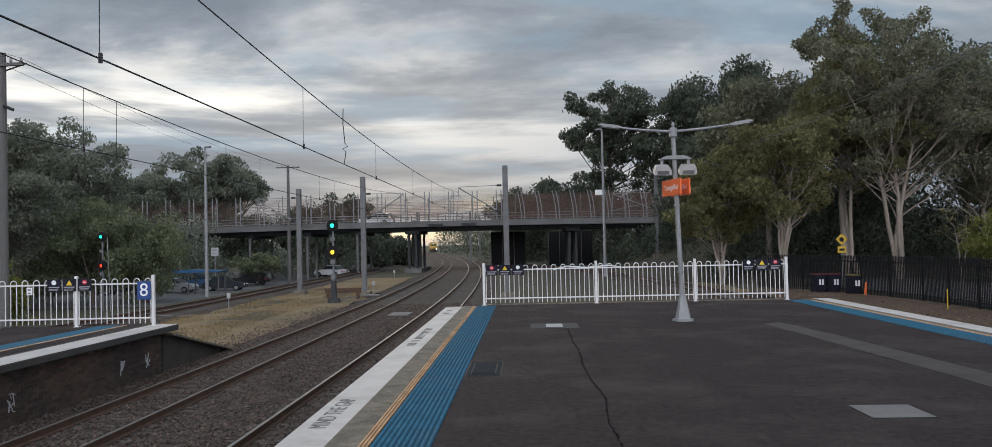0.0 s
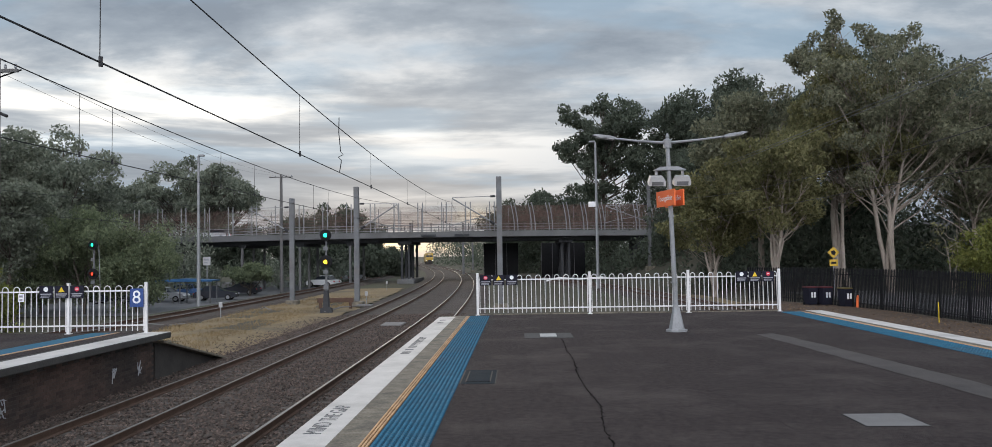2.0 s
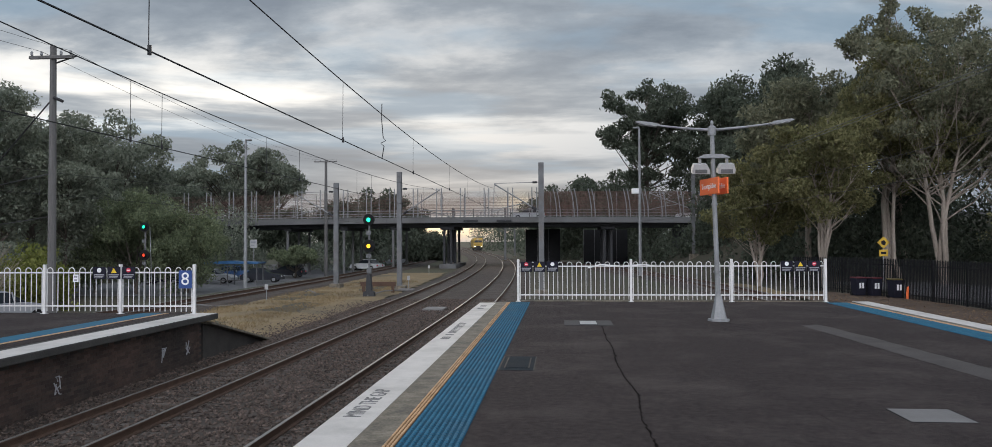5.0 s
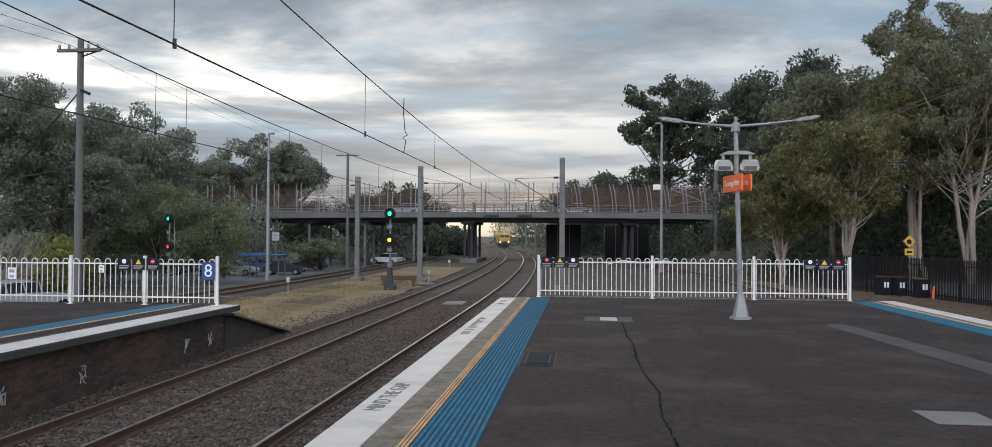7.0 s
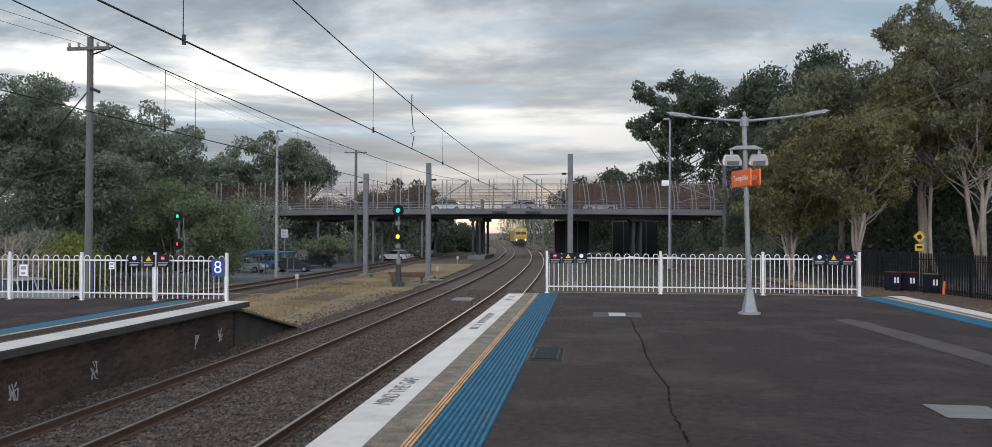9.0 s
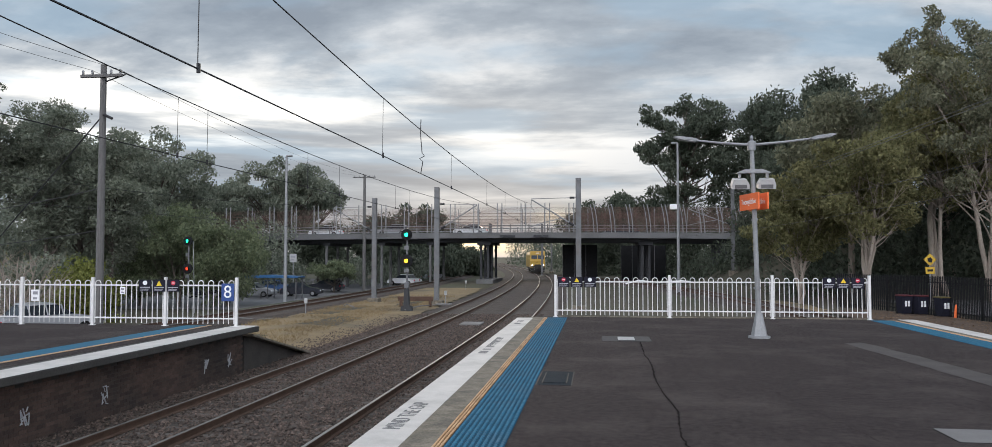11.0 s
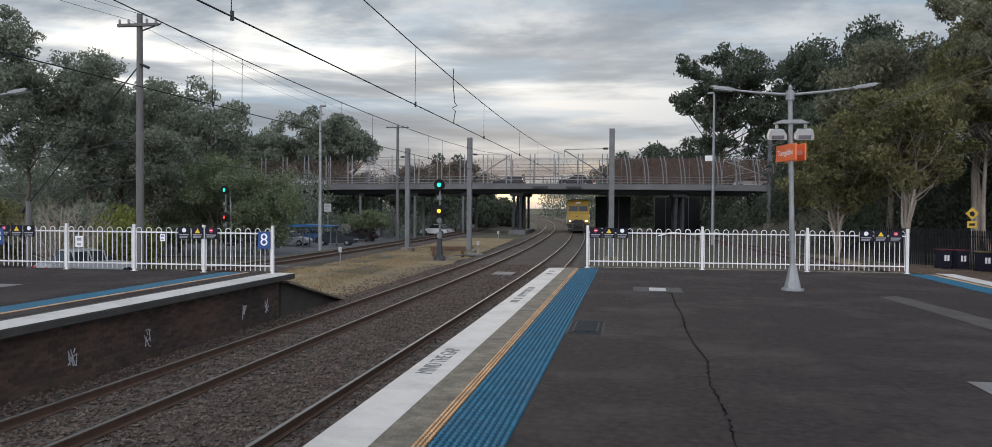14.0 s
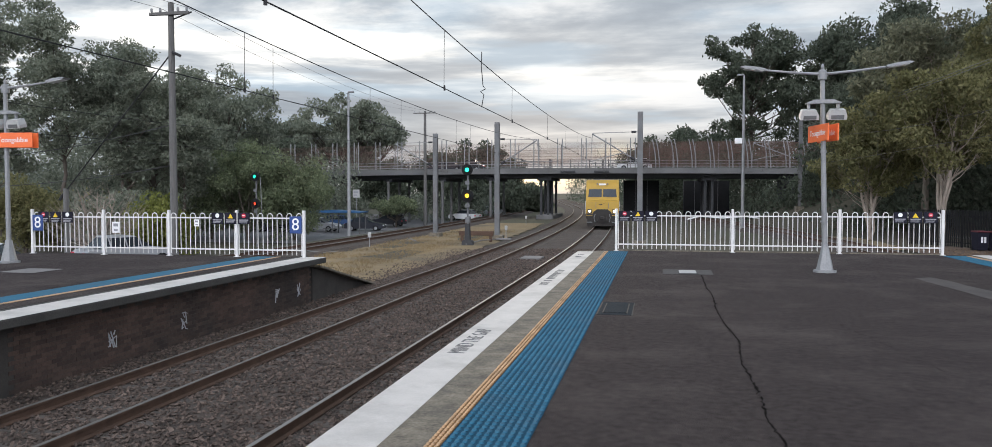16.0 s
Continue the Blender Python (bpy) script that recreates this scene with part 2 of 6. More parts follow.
MAST = mat("mast_steel", (0.17, 0.175, 0.18), (0.11, 0.113, 0.117), 0.6, 0.3, scale=2, fine=30, bump=0.1, dirt=(0.12, 0.09, 0.07))
TIMBER = mat("weathered_timber", (0.15, 0.145, 0.14), (0.09, 0.087, 0.085), 0.9, scale=3, fine=30, stretch=(4, 4, 0.4), bump=0.5)
WIRE = mat("wire", (0.03, 0.03, 0.032), (0.05, 0.05, 0.052), 0.6, 0.5, bump=0)
ORANGE = mat("orange_sign", (0.85, 0.17, 0.045), (0.75, 0.14, 0.035), 0.45, scale=2, fine=30, bump=0.03)
WHITE = mat("white_enamel", (0.8, 0.8, 0.8), (0.7, 0.7, 0.7), 0.45, scale=4, fine=30, bump=0.03)
SPEAKER = mat("speaker_shell", (0.46, 0.46, 0.45), (0.36, 0.36, 0.355), 0.5, scale=4, fine=30, bump=0.03, dirt=(0.25, 0.25, 0.24))
NAVY = mat("navy_sign", (0.02, 0.055, 0.19), (0.025, 0.06, 0.21), 0.4, bump=0.02)
SIGN_BLACK = mat("black_sign", (0.012, 0.012, 0.02), (0.018, 0.018, 0.03), 0.7, bump=0.02, spec=0.15)
SIGN_RED = mat("red_sign", (0.55, 0.03, 0.06), (0.5, 0.03, 0.05), 0.45, bump=0.02)
SIGN_YELLOW = mat("yellow_sign", (0.75, 0.52, 0.02), (0.65, 0.44, 0.02), 0.45, bump=0.02)
# sign yellow scaled down: the road sign's shade is in the colour, plus dirt
SHADED_YELLOW = mat("shaded_sign_yellow", (0.48, 0.30, 0.02), (0.40, 0.25, 0.02), 0.5, bump=0.02, dirt=(0.2, 0.14, 0.03))
GREY_TEXT = mat("grey_print", (0.3, 0.3, 0.32), (0.25, 0.25, 0.27), 0.6, bump=0)
BLACK = mat("black_steel", (0.008, 0.008, 0.009), (0.014, 0.014, 0.015), 0.6, 0.0, scale=3, fine=30, bump=0.05, spec=0.15)
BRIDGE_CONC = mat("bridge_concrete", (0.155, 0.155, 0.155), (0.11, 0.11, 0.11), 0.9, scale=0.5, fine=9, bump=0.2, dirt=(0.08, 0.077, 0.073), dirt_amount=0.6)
# bridge concrete with the shade below the deck in its colour; also dark fittings
SHADE_AND_DARK = mat("shaded_concrete_and_dark_fittings", (0.032, 0.033, 0.036), (0.05, 0.051, 0.054), 0.9, scale=0.6, fine=10)
SCREEN = mat("rusty_screen_mesh", (0.17, 0.105, 0.085), (0.12, 0.08, 0.07), 0.8, 0.2, scale=0.6, fine=10, bump=0)
GLASS_DARK = mat("dark_glass", (0.02, 0.027, 0.033), (0.03, 0.036, 0.045), 0.2, spec=0.35, bump=0)
LOCO_YELLOW = mat("loco_yellow", (0.43, 0.265, 0.03), (0.34, 0.21, 0.03), 0.5, scale=1.2, fine=12, bump=0.04, dirt=(0.2, 0.14, 0.05), dirt_amount=0.5)
LOCO_BLACK = mat("loco_undergear", (0.022, 0.02, 0.019), (0.04, 0.036, 0.033), 0.8, scale=2, fine=20)
LOCO_GREY = mat("loco_grey", (0.16, 0.165, 0.17), (0.11, 0.115, 0.12), 0.6, scale=2, fine=20)
HEADLIGHT = mat("headlight_on", (1, 1, 0.95), (1, 1, 0.95), 0.4, bump=0, emit=(1.0, 0.93, 0.75, 30))
LAMP_GREEN = mat("signal_green", (0.05, 0.6, 0.4), (0.05, 0.6, 0.4), 0.4, bump=0, emit=(0.02, 1.0, 0.55, 2.2))
LAMP_AMBER = mat("signal_yellow", (0.8, 0.5, 0.05), (0.8, 0.5, 0.05), 0.4, bump=0, emit=(1.0, 0.55, 0.03, 2.4))
LAMP_RED = mat("signal_red", (0.6, 0.05, 0.03), (0.6, 0.05, 0.03), 0.4, bump=0, emit=(1.0, 0.08, 0.03, 1.2))
SHINY = mat("polished_rail_head", (0.30, 0.29, 0.28), (0.2, 0.19, 0.18), 0.5, 0.7, scale=2, fine=60, bump=0.03)
BARK = mat("pale_gum_bark", (0.36, 0.31, 0.26), (0.20, 0.165, 0.135), 0.9, scale=1.2, fine=9, stretch=(2, 2, 0.5), bump=0.4, dirt=(0.09, 0.07, 0.055), dirt_amount=0.6)
BARK_DARK = mat("dark_bark", (0.07, 0.058, 0.048), (0.11, 0.09, 0.075), 0.95, scale=1.5, fine=10, stretch=(2, 2, 0.5), bump=0.5)


def leaf_mat(name, a, b):
    m = mat(name, a, b, 0.6, scale=0.25, fine=2.0, bump=0, vary=0.4, spec=0.25)
    nt = m.node_tree
    p = nt.nodes["Principled BSDF"]
    tr = nt.nodes.new("ShaderNodeBsdfTranslucent")
    mx = nt.nodes.new("ShaderNodeMixShader")
    mx.inputs[0].default_value = 0.5
    nt.links.new(p.inputs["Base Color"].links[0].from_socket, tr.inputs[0])
    nt.links.new(p.outputs[0], mx.inputs[1]), nt.links.new(tr.outputs[0], mx.inputs[2])
    nt.links.new(mx.outputs[0], nt.nodes["Material Output"].inputs[0])
    return m


LEAF_GUM = leaf_mat("gum_leaves", (0.158, 0.162, 0.105), (0.212, 0.212, 0.142))
LEAF_OLIVE = leaf_mat("olive_leaves", (0.155, 0.155, 0.070), (0.215, 0.20, 0.098))
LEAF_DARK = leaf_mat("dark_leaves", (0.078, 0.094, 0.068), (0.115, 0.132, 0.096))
LEAF_BUSH = leaf_mat("bush_leaves", (0.15, 0.18, 0.105), (0.205, 0.235, 0.14))
LEAF_GREY = leaf_mat("grey_green_leaves", (0.172, 0.192, 0.150), (0.228, 0.248, 0.19))
LEAF_YELLOW = leaf_mat("yellow_green_leaves", (0.16, 0.18, 0.045), (0.22, 0.225, 0.07))

# ---- mesh building ----


class Mesh:
    """Collects vertices and faces of one part."""

    def __init__(self):
        self.v, self.f = [], []

    def add(self, verts, faces):
        o = len(self.v)
        self.v += [tuple(p) for p in verts]
        self.f += [tuple(i + o for i in face) for face in faces]
        return self

    def box(self, x0, y0, z0, x1, y1, z1, c=0.0, m=None):
        """A box, its edges cut by c, moved by m."""
        if not c:
            vs = [(x, y, z) for z in (z0, z1) for y in (y0, y1) for x in (x0, x1)]
            fs = [(0, 2, 3, 1), (4, 5, 7, 6), (0, 1, 5, 4), (2, 6, 7, 3), (0, 4, 6, 2), (1, 3, 7, 5)]
        else:
            vs, fs, idx = [], [], {}
            X, Y, Z = (x0, x1), (y0, y1), (z0, z1)
            for i in (0, 1):
                for j in (0, 1):
                    for k in (0, 1):
                        p = [X[i], Y[j], Z[k]]
                        s = [c if q == 0 else -c for q in (i, j, k)]
                        for ax in range(3):
                            q = [p[n] + (0 if n == ax else s[n]) for n in range(3)]
                            idx[i, j, k, ax] = len(vs)
                            vs.append(q)
            B = (0, 1)
            for ax in range(3):
                o = [n for n in range(3) if n != ax]
                for side in B:
                    ring = []
                    for a, b in ((0, 0), (1, 0), (1, 1), (0, 1)):
                        key = [0, 0, 0]
                        key[ax], key[o[0]], key[o[1]] = side, a, b
                        ring.append(idx[(*key, ax)])
                    fs.append(tuple(ring if (side == 1) != (ax == 1) else ring[::-1]))
                for a in B:
                    for b in B:
                        k0, k1 = [0, 0, 0], [0, 0, 0]
                        k0[ax], k1[ax] = 0, 1
                        for k in (k0, k1):
                            k[o[0]], k[o[1]] = a, b
                        r = (idx[(*k0, o[0])], idx[(*k1, o[0])], idx[(*k1, o[1])], idx[(*k0, o[1])])
                        fs.append(r if (a == b) != (ax == 1) else r[::-1])
            for i in B:
                for j in B:
                    for k in B:
                        r = (idx[i, j, k, 0], idx[i, j, k, 1], idx[i, j, k, 2])
                        fs.append(r if (i + j + k) % 2 else r[::-1])
        if m is not None:
            vs = [m @ Vector(p) for p in vs]
        return self.add(vs, fs)

    def tube(self, pts, radii, n=8, caps=True):
        """A round tube along pts."""
        pts = [Vector(p) for p in pts]
        if isinstance(radii, (int, float)):
            radii = [radii] * len(pts)
        vs, fs = [], []
        side = None
        for i, p in enumerate(pts):
            d = (pts[min(i + 1, len(pts) - 1)] - pts[max(i - 1, 0)])
            if d.length < 1e-9:
                d = Vector((0, 0, 1))
            d.normalize()
            if side is None:
                side = d.orthogonal().normalized()
            else:
                side = side - d * side.dot(d)
                side = side.normalized() if side.length > 1e-6 else d.orthogonal().normalized()
            up = d.cross(side)
            for k in range(n):
                a = 2 * math.pi * k / n
                vs.append(p + (side * math.cos(a) + up * math.sin(a)) * radii[i])
            if i:
                o = (i - 1) * n
                for k in range(n):
                    fs.append((o + k, o + (k + 1) % n, o + n + (k + 1) % n, o + n + k))
        if caps:
            fs.append(tuple(range(n))[::-1])
            fs.append(tuple(range(len(vs) - n, len(vs))))
        return self.add(vs, fs)

    def cyl(self, p0, p1, r0, r1=None, n=12):
        return self.tube([p0, p1], [r0, r0 if r1 is None else r1], n)

    def sweep(self, path, profile, caps=True, closed=True):
        """A profile of (across, up) points carried along a level path of (x, y, z)."""
        vs, fs = [], []
        n = len(profile)
        for i, p in enumerate(path):
            a, b = path[max(i - 1, 0)], path[min(i + 1, len(path) - 1)]
            d = Vector((b[0] - a[0], b[1] - a[1])).normalized()
            for u, w in profile:
                vs.append((p[0] + d.y * u, p[1] - d.x * u, p[2] + w))
            if i:
                o = (i - 1) * n
                for k in range(n if closed else n - 1):
                    fs.append((o + k, o + n + k, o + n + (k + 1) % n, o + (k + 1) % n))
        if caps and closed:
            fs.append(tuple(range(n)))
            fs.append(tuple(range(len(vs) - n, len(vs)))[::-1])
        return self.add(vs, fs)

    def prism(self, poly, axis, a, b):
        """A flat outline of (u, w) pulled along an axis from a to b."""
        put = {"x": lambda u, w, t: (t, u, w), "y": lambda u, w, t: (u, t, w), "z": lambda u, w, t: (u, w, t)}[axis]
        n = len(poly)
        vs = [put(u, w, a) for u, w in poly] + [put(u, w, b) for u, w in poly]
        fs = [tuple(range(n))[::-1], tuple(range(n, 2 * n))] + [(k, (k + 1) % n, n + (k + 1) % n, n + k) for k in range(n)]
        return self.add(vs, fs)

    def disc(self, c, axis, r, depth, n=20):
        c = Vector(c)
        d = Vector(axis).normalized() * depth
        return self.cyl(c, c + d, r, r, n)

    def data(self, name, material, smooth=False):
        me = bpy.data.meshes.new(name)
        me.from_pydata(self.v, [], self.f)
        me.materials.append(material)
        if smooth:
            me.shade_smooth()
        me.update()
        bm = bmesh.new()
        bm.from_mesh(me)
        if len(bm.faces) < 20000:
            bmesh.ops.recalc_face_normals(bm, faces=bm.faces)
        bm.to_mesh(me)
        bm.free()
        return me


def part(name, mesh, material, parent=None, label="", smooth=False, kind=""):
    me = mesh if isinstance(mesh, bpy.types.Mesh) else mesh.data(name, material, smooth)
    ob = new(name, me)
    if parent is not None:
        ob.parent = parent
    return tagged(ob, label, kind=kind)


def thing(name, m, label, category, group="", kind=""):
    ob = new(name)
    ob.empty_display_size = 0.3
    ob.matrix_basis = m
    return tagged(ob, label, category, group, kind)


def structure(name, mesh, material, label, category, smooth=False):
    return tagged(part(name, mesh, material, smooth=smooth), label, category, kind="structure")


def text_mesh(body, size, depth=0.002, spacing=1.0):
    cu = bpy.data.curves.new("lettering", "FONT")
    cu.body, cu.size, cu.extrude, cu.align_x, cu.align_y, cu.space_character = body, size, depth, "CENTER", "CENTER", spacing
    ob = bpy.data.objects.new("lettering", cu)
    me = bpy.data.meshes.new_from_object(ob)
    bpy.data.objects.remove(ob)
    bpy.data.curves.remove(cu)
    return me


def lettering(body, size, material, parent, m, name="lettering", label="", squeeze=1.0):
    me = text_mesh(body, size)
    me.transform(m @ Matrix.Diagonal((squeeze, 1, 1, 1)))
    me.materials.clear()
    me.materials.append(material)
    return part(name, me, material, parent, label)


# ---- plan ----
EDGE = -2.52            # platform edge beside the near track
RAIL_Z = -1.15          # rail head
BED_Z = -1.325          # top of the ballast
FENCE_Y = 26.4


def bend(y):
    """How far the main lines have swung to the left at y."""
    if y < 30:
        return 0.0
    if y < 190:
        return -0.00048 * (y - 30) ** 2
    return -0.00048 * 160 ** 2 - 0.1536 * (y - 190)


def track_near(y):
    return -4.0 + bend(y)


def track_far(y):
    return -8.03 + bend(y)


def track_left(y):
    if y < 45:
        return -19.95 - 0.0021 * max(0, 45 - y) ** 2 if y > 15 else -21.84
    return -19.95 - 0.00042 * (y - 45) ** 2 if y < 200 else -30.04 - 0.13 * (y - 200)


def track_right(y):
    return 11.6 if y < 42 else 11.6 - 0.0020 * (y - 42) ** 2 if y < 120 else -0.568 - 0.312 * (y - 120)


# ---- ground: one sheet to the horizon ----
def smoothstep(a, b, v):
    t = min(1, max(0, (v - a) / (b - a)))
    return t * t * (3 - 2 * t)


def ground_z(x, y):
    z = -1.5
    z -= 0.9 * smoothstep(23, 30, -x) * smoothstep(20, 40, y)          # the street on the left lies lower
    side = smoothstep(9, 24, x - 0.02 * (y - 100)) * smoothstep(60, 92, y) * (1 - smoothstep(125, 190, y))
    z += 6.0 * side                                                     # embankment that carries the road
    left = smoothstep(52, 75, -x) * smoothstep(75, 98, y) * (1 - smoothstep(112, 150, y))
    z += 6.0 * left
    z += 0.35 * smoothstep(14, 17, x) * (1 - smoothstep(55, 80, y))     # verge beside the far platform edge
    return z


def make_ground():
    xs = sorted({*np.linspace(-80, 80, 81).round(2), *(s * v for v in (110, 170, 300, 600, 1200, 2500, 4000) for s in (-1, 1))})
    ys = sorted({*np.linspace(-20, 200, 89).round(2), -60, -200, -900, -3000, 240, 300, 450, 800, 1500, 2800, 4500})
    M = Mesh()
    M.v = [(x, y, ground_z(x, y) + (0.05 * noise.noise(Vector((x * 0.3, y * 0.3, 0))) if abs(x) < 90 else 0)) for y in ys for x in xs]
    nx = len(xs)
    M.f = [(j * nx + i, j * nx + i + 1, (j + 1) * nx + i + 1, (j + 1) * nx + i) for j in range(len(ys) - 1) for i in range(nx - 1)]
    structure("ground", M, GROUND, "brown earth and low scrub beside the railway", "ground", smooth=True)


make_ground()


def strip(path_fn, y0, y1, step, profile, z):
    path = []
    y = y0
    while y < y1:
        path.append((path_fn(y), y, z))
        y += step * (1 if y < 60 else 2 if y < 150 else 5)
    path.append((path_fn(y1), y1, z))
    return path


def ballast_bed(name, fn, y0, y1, lo, hi, label):
    M = Mesh()
    path = strip(fn, y0, y1, 2.0, None, 0)
    M.sweep(path, [(-lo - 0.7, -1.62), (-lo, BED_Z), (hi, BED_Z), (hi + 0.7, -1.62)])
    return structure(name, M, BALLAST, label, "railway ballast")


ballast_bed("ballast_1", lambda y: (track_near(y) + track_far(y)) / 2, -12, 420, 3.95, 3.75, "brown-grey crushed stone ballast under the double track")
ballast_bed("ballast_2", track_left, -12, 420, 1.9, 1.9, "grey crushed stone ballast under the outer track")
ballast_bed("ballast_3", track_right, -12, 150, 1.7, 1.7, "grey crushed stone ballast under the branch track")

def ragged(points, z, step=0.7, wild=0.45, seed=1):
    """A closed outline with an uneven edge."""
    out = []
    for (x0, y0), (x1, y1) in zip(points, points[1:] + points[:1]):
        n = max(1, int(math.hypot(x1 - x0, y1 - y0) / step))
        for k in range(n):
            x, y = x0 + (x1 - x0) * k / n, y0 + (y1 - y0) * k / n
            w = noise.noise_vector(Vector((x * 0.9, y * 0.9, seed * 3.1))) * wild + noise.noise_vector(Vector((x * 3.1, y * 3.1, seed))) * wild * 0.5
            out.append((x + w.x, y + w.y, z))
    return Mesh().add(out, [tuple(range(len(out)))])


GRASS = ragged([(-17.3, 27), (-10.25, 27.2), (-10.25, 34), (-10.4, 45), (-10.85, 60), (-12.1, 86), (-18.5, 86), (-17.8, 60), (-17.4, 44)], -1.42)
structure("grass_strip", GRASS, GRASS_DRY, "dry yellow grass between the tracks", "grass")
for k, pts in enumerate((((-16.9, 30.5), (-14.8, 30), (-14.2, 33), (-16.2, 34.4)), ((-15.2, 39), (-13.0, 38), (-12.6, 43.5), (-14.4, 44.5)), ((-17.3, 46), (-15.6, 45.5), (-15.2, 52), (-17.2, 53)), ((-13.9, 54), (-12.6, 53), (-13, 60), (-14.4, 60.5)))):
    structure("bare_earth_%d" % (k + 1), ragged(list(pts), -1.416 + 0.001 * k, 0.4, 0.5, 5 + k), GROUND, "bare brown earth patch in the dry grass", "earth")
G2 = Mesh().add([(13.25, 49.2, -1.40), (15.6, 51, -1.40), (14.4, 62, -1.40), (11.8, 80, -1.40), (9.4, 80, -1.4), (11.9, 62, -1.4), (13.2, 52, -1.4)], [tuple(range(7))])
structure("grass_strip_2", G2, GRASS_DRY, "dry grass beside the branch track", "grass")
structure("verge", Mesh().add([(13.2, -12, -1.17), (18.6, -12, -1.1), (18.6, 42, -1.1), (16, 49, -1.1), (13.2, 49, -1.17)], [(0, 1, 2, 3, 4)]), MULCH, "brown bark mulch along the black fence", "verge")
structure("street_right", Mesh().add([(19.6, -12, -1.09), (30, -12, -1.09), (30, 44, -1.09), (27, 60, -1.09), (19.6, 60, -1.09)], [(0, 1, 2, 3, 4)]), ROAD, "grey asphalt street behind the black fence", "street")
structure("street_left", Mesh().add([(-60, 62, -2.33), (-25, 62, -2.33), (-24, 96, -2.33), (-24, 150, -2.33), (-60, 150, -2.33)], [(0, 1, 2, 3, 4)]), ROAD, "grey asphalt street and car park below the railway", "street")
structure("street_line", Mesh().add([(22.3, 20, -1.085), (22.45, 20, -1.085), (22.45, 42, -1.085), (22.3, 42, -1.085)], [(0, 1, 2, 3)]), WHITE_LINE, "white painted line on the street", "road marking")


# ---- tracks ----
RAIL_PROFILE = [(-0.07, -0.16), (0.07, -0.16), (0.07, -0.145), (0.012, -0.125), (0.012, -0.045), (0.036, -0.035), (0.036, -0.004), (-0.036, -0.004), (-0.036, -0.035), (-0.012, -0.045), (-0.012, -0.125), (-0.07, -0.145)]
SLEEPER_MESH = Mesh().box(-1.25, -0.11, -0.2, 1.25, 0.11, 0.0, 0.02).data("sleeper", SLEEPER)


def railway_track(label, fn, y0, y1, sleeper_to, count_from, top=RAILHEAD):
    t = thing("railway_track", pose(0, 0, 0), label, "railway track", "tracks")
    path = strip(fn, y0, y1, 1.5, None, RAIL_Z)
    for s in (-0.7535, 0.7535):
        r = part("rail", Mesh().sweep(path, [(u + s, w) for u, w in RAIL_PROFILE]), RUST, t, "rusty steel rail")
        part("running_surface", Mesh().sweep(path, [(s - 0.034, -0.004), (s + 0.034, -0.004), (s + 0.026, 0.003), (s - 0.026, 0.003)]), top, r, "worn shiny rail top")
    y = count_from
    k = 0
    while y < sleeper_to and k < 150:
        a = math.atan2(fn(y + 0.5) - fn(y - 0.5), 1.0)
        ob = part("sleeper", SLEEPER_MESH, None, t)
        ob.matrix_basis = pose(fn(y), y, RAIL_Z - 0.165, 0, 0, -math.degrees(a))
        y += 0.62
        k += 1
    return t


railway_track("steel rails on concrete sleepers beside the platform", track_near, -12, 400, 70, 4, SHINY)
railway_track("steel rails on concrete sleepers in brown ballast", track_far, -12, 400, 70, 6)
railway_track("rusty rails of the outer track beyond the platform", track_left, -12, 400, 70, 26)
railway_track("rusty rails of the branch track curving away", track_right, -12, 140, 80, 26)


def loose_stones():
    rng = np.random.default_rng(4)
    n = 66000
    y = 5.5 + 40 * rng.random(n) ** 1.6
    x = np.where(rng.random(n) < 0.1, -10.0 - 0.9 * np.abs(rng.normal(0, 1, n)), rng.uniform(-10.4, -2.9, n))
    keep = np.ones(n, bool)
    for c in (-4.0, -8.03):
        for s in (-0.7535, 0.7535):
            keep &= np.abs(x - c - s) > 0.09
    keep &= (x > -10.2) | (y > 26.0)
    x, y = x[keep], y[keep]
    n = len(x)
    r = rng.uniform(0.02, 0.046, n)
    base = np.array([(1, 0, 0), (-1, 0, 0), (0, 1, 0), (0, -1, 0), (0, 0, 1), (0, 0, -1)], float)
    faces = np.array([(0, 2, 4), (2, 1, 4), (1, 3, 4), (3, 0, 4), (2, 0, 5), (1, 2, 5), (3, 1, 5), (0, 3, 5)])
    V = base[None] * rng.uniform(0.55, 1.15, (n, 6, 1)) + rng.uniform(-0.28, 0.28, (n, 6, 3))
    a = rng.uniform(0, 6.28, n)
    ca, sa = np.cos(a)[:, None], np.sin(a)[:, None]
    V = np.stack([V[..., 0] * ca - V[..., 1] * sa, V[..., 0] * sa + V[..., 1] * ca, V[..., 2] * 0.75], -1) * r[:, None, None]
    # shoulders fall away outside the sleepers
    zz = BED_Z + rng.uniform(-0.005, 0.03, n) - 0.1 * np.clip((-10.0 - x) / 0.3, 0, 1)
    V += np.stack([x, y, zz], -1)[:, None]
    F = faces[None] + 6 * np.arange(n)[:, None, None]
    me = bpy.data.meshes.new("ballast_stones")
    me.from_pydata(V.reshape(-1, 3).tolist(), [], F.reshape(-1, 3).tolist())
    me.materials.append(STONE)
    tagged(new("ballast_stones", me), "loose brown and grey crushed ballast stones", "ballast", kind="stuff")


loose_stones()

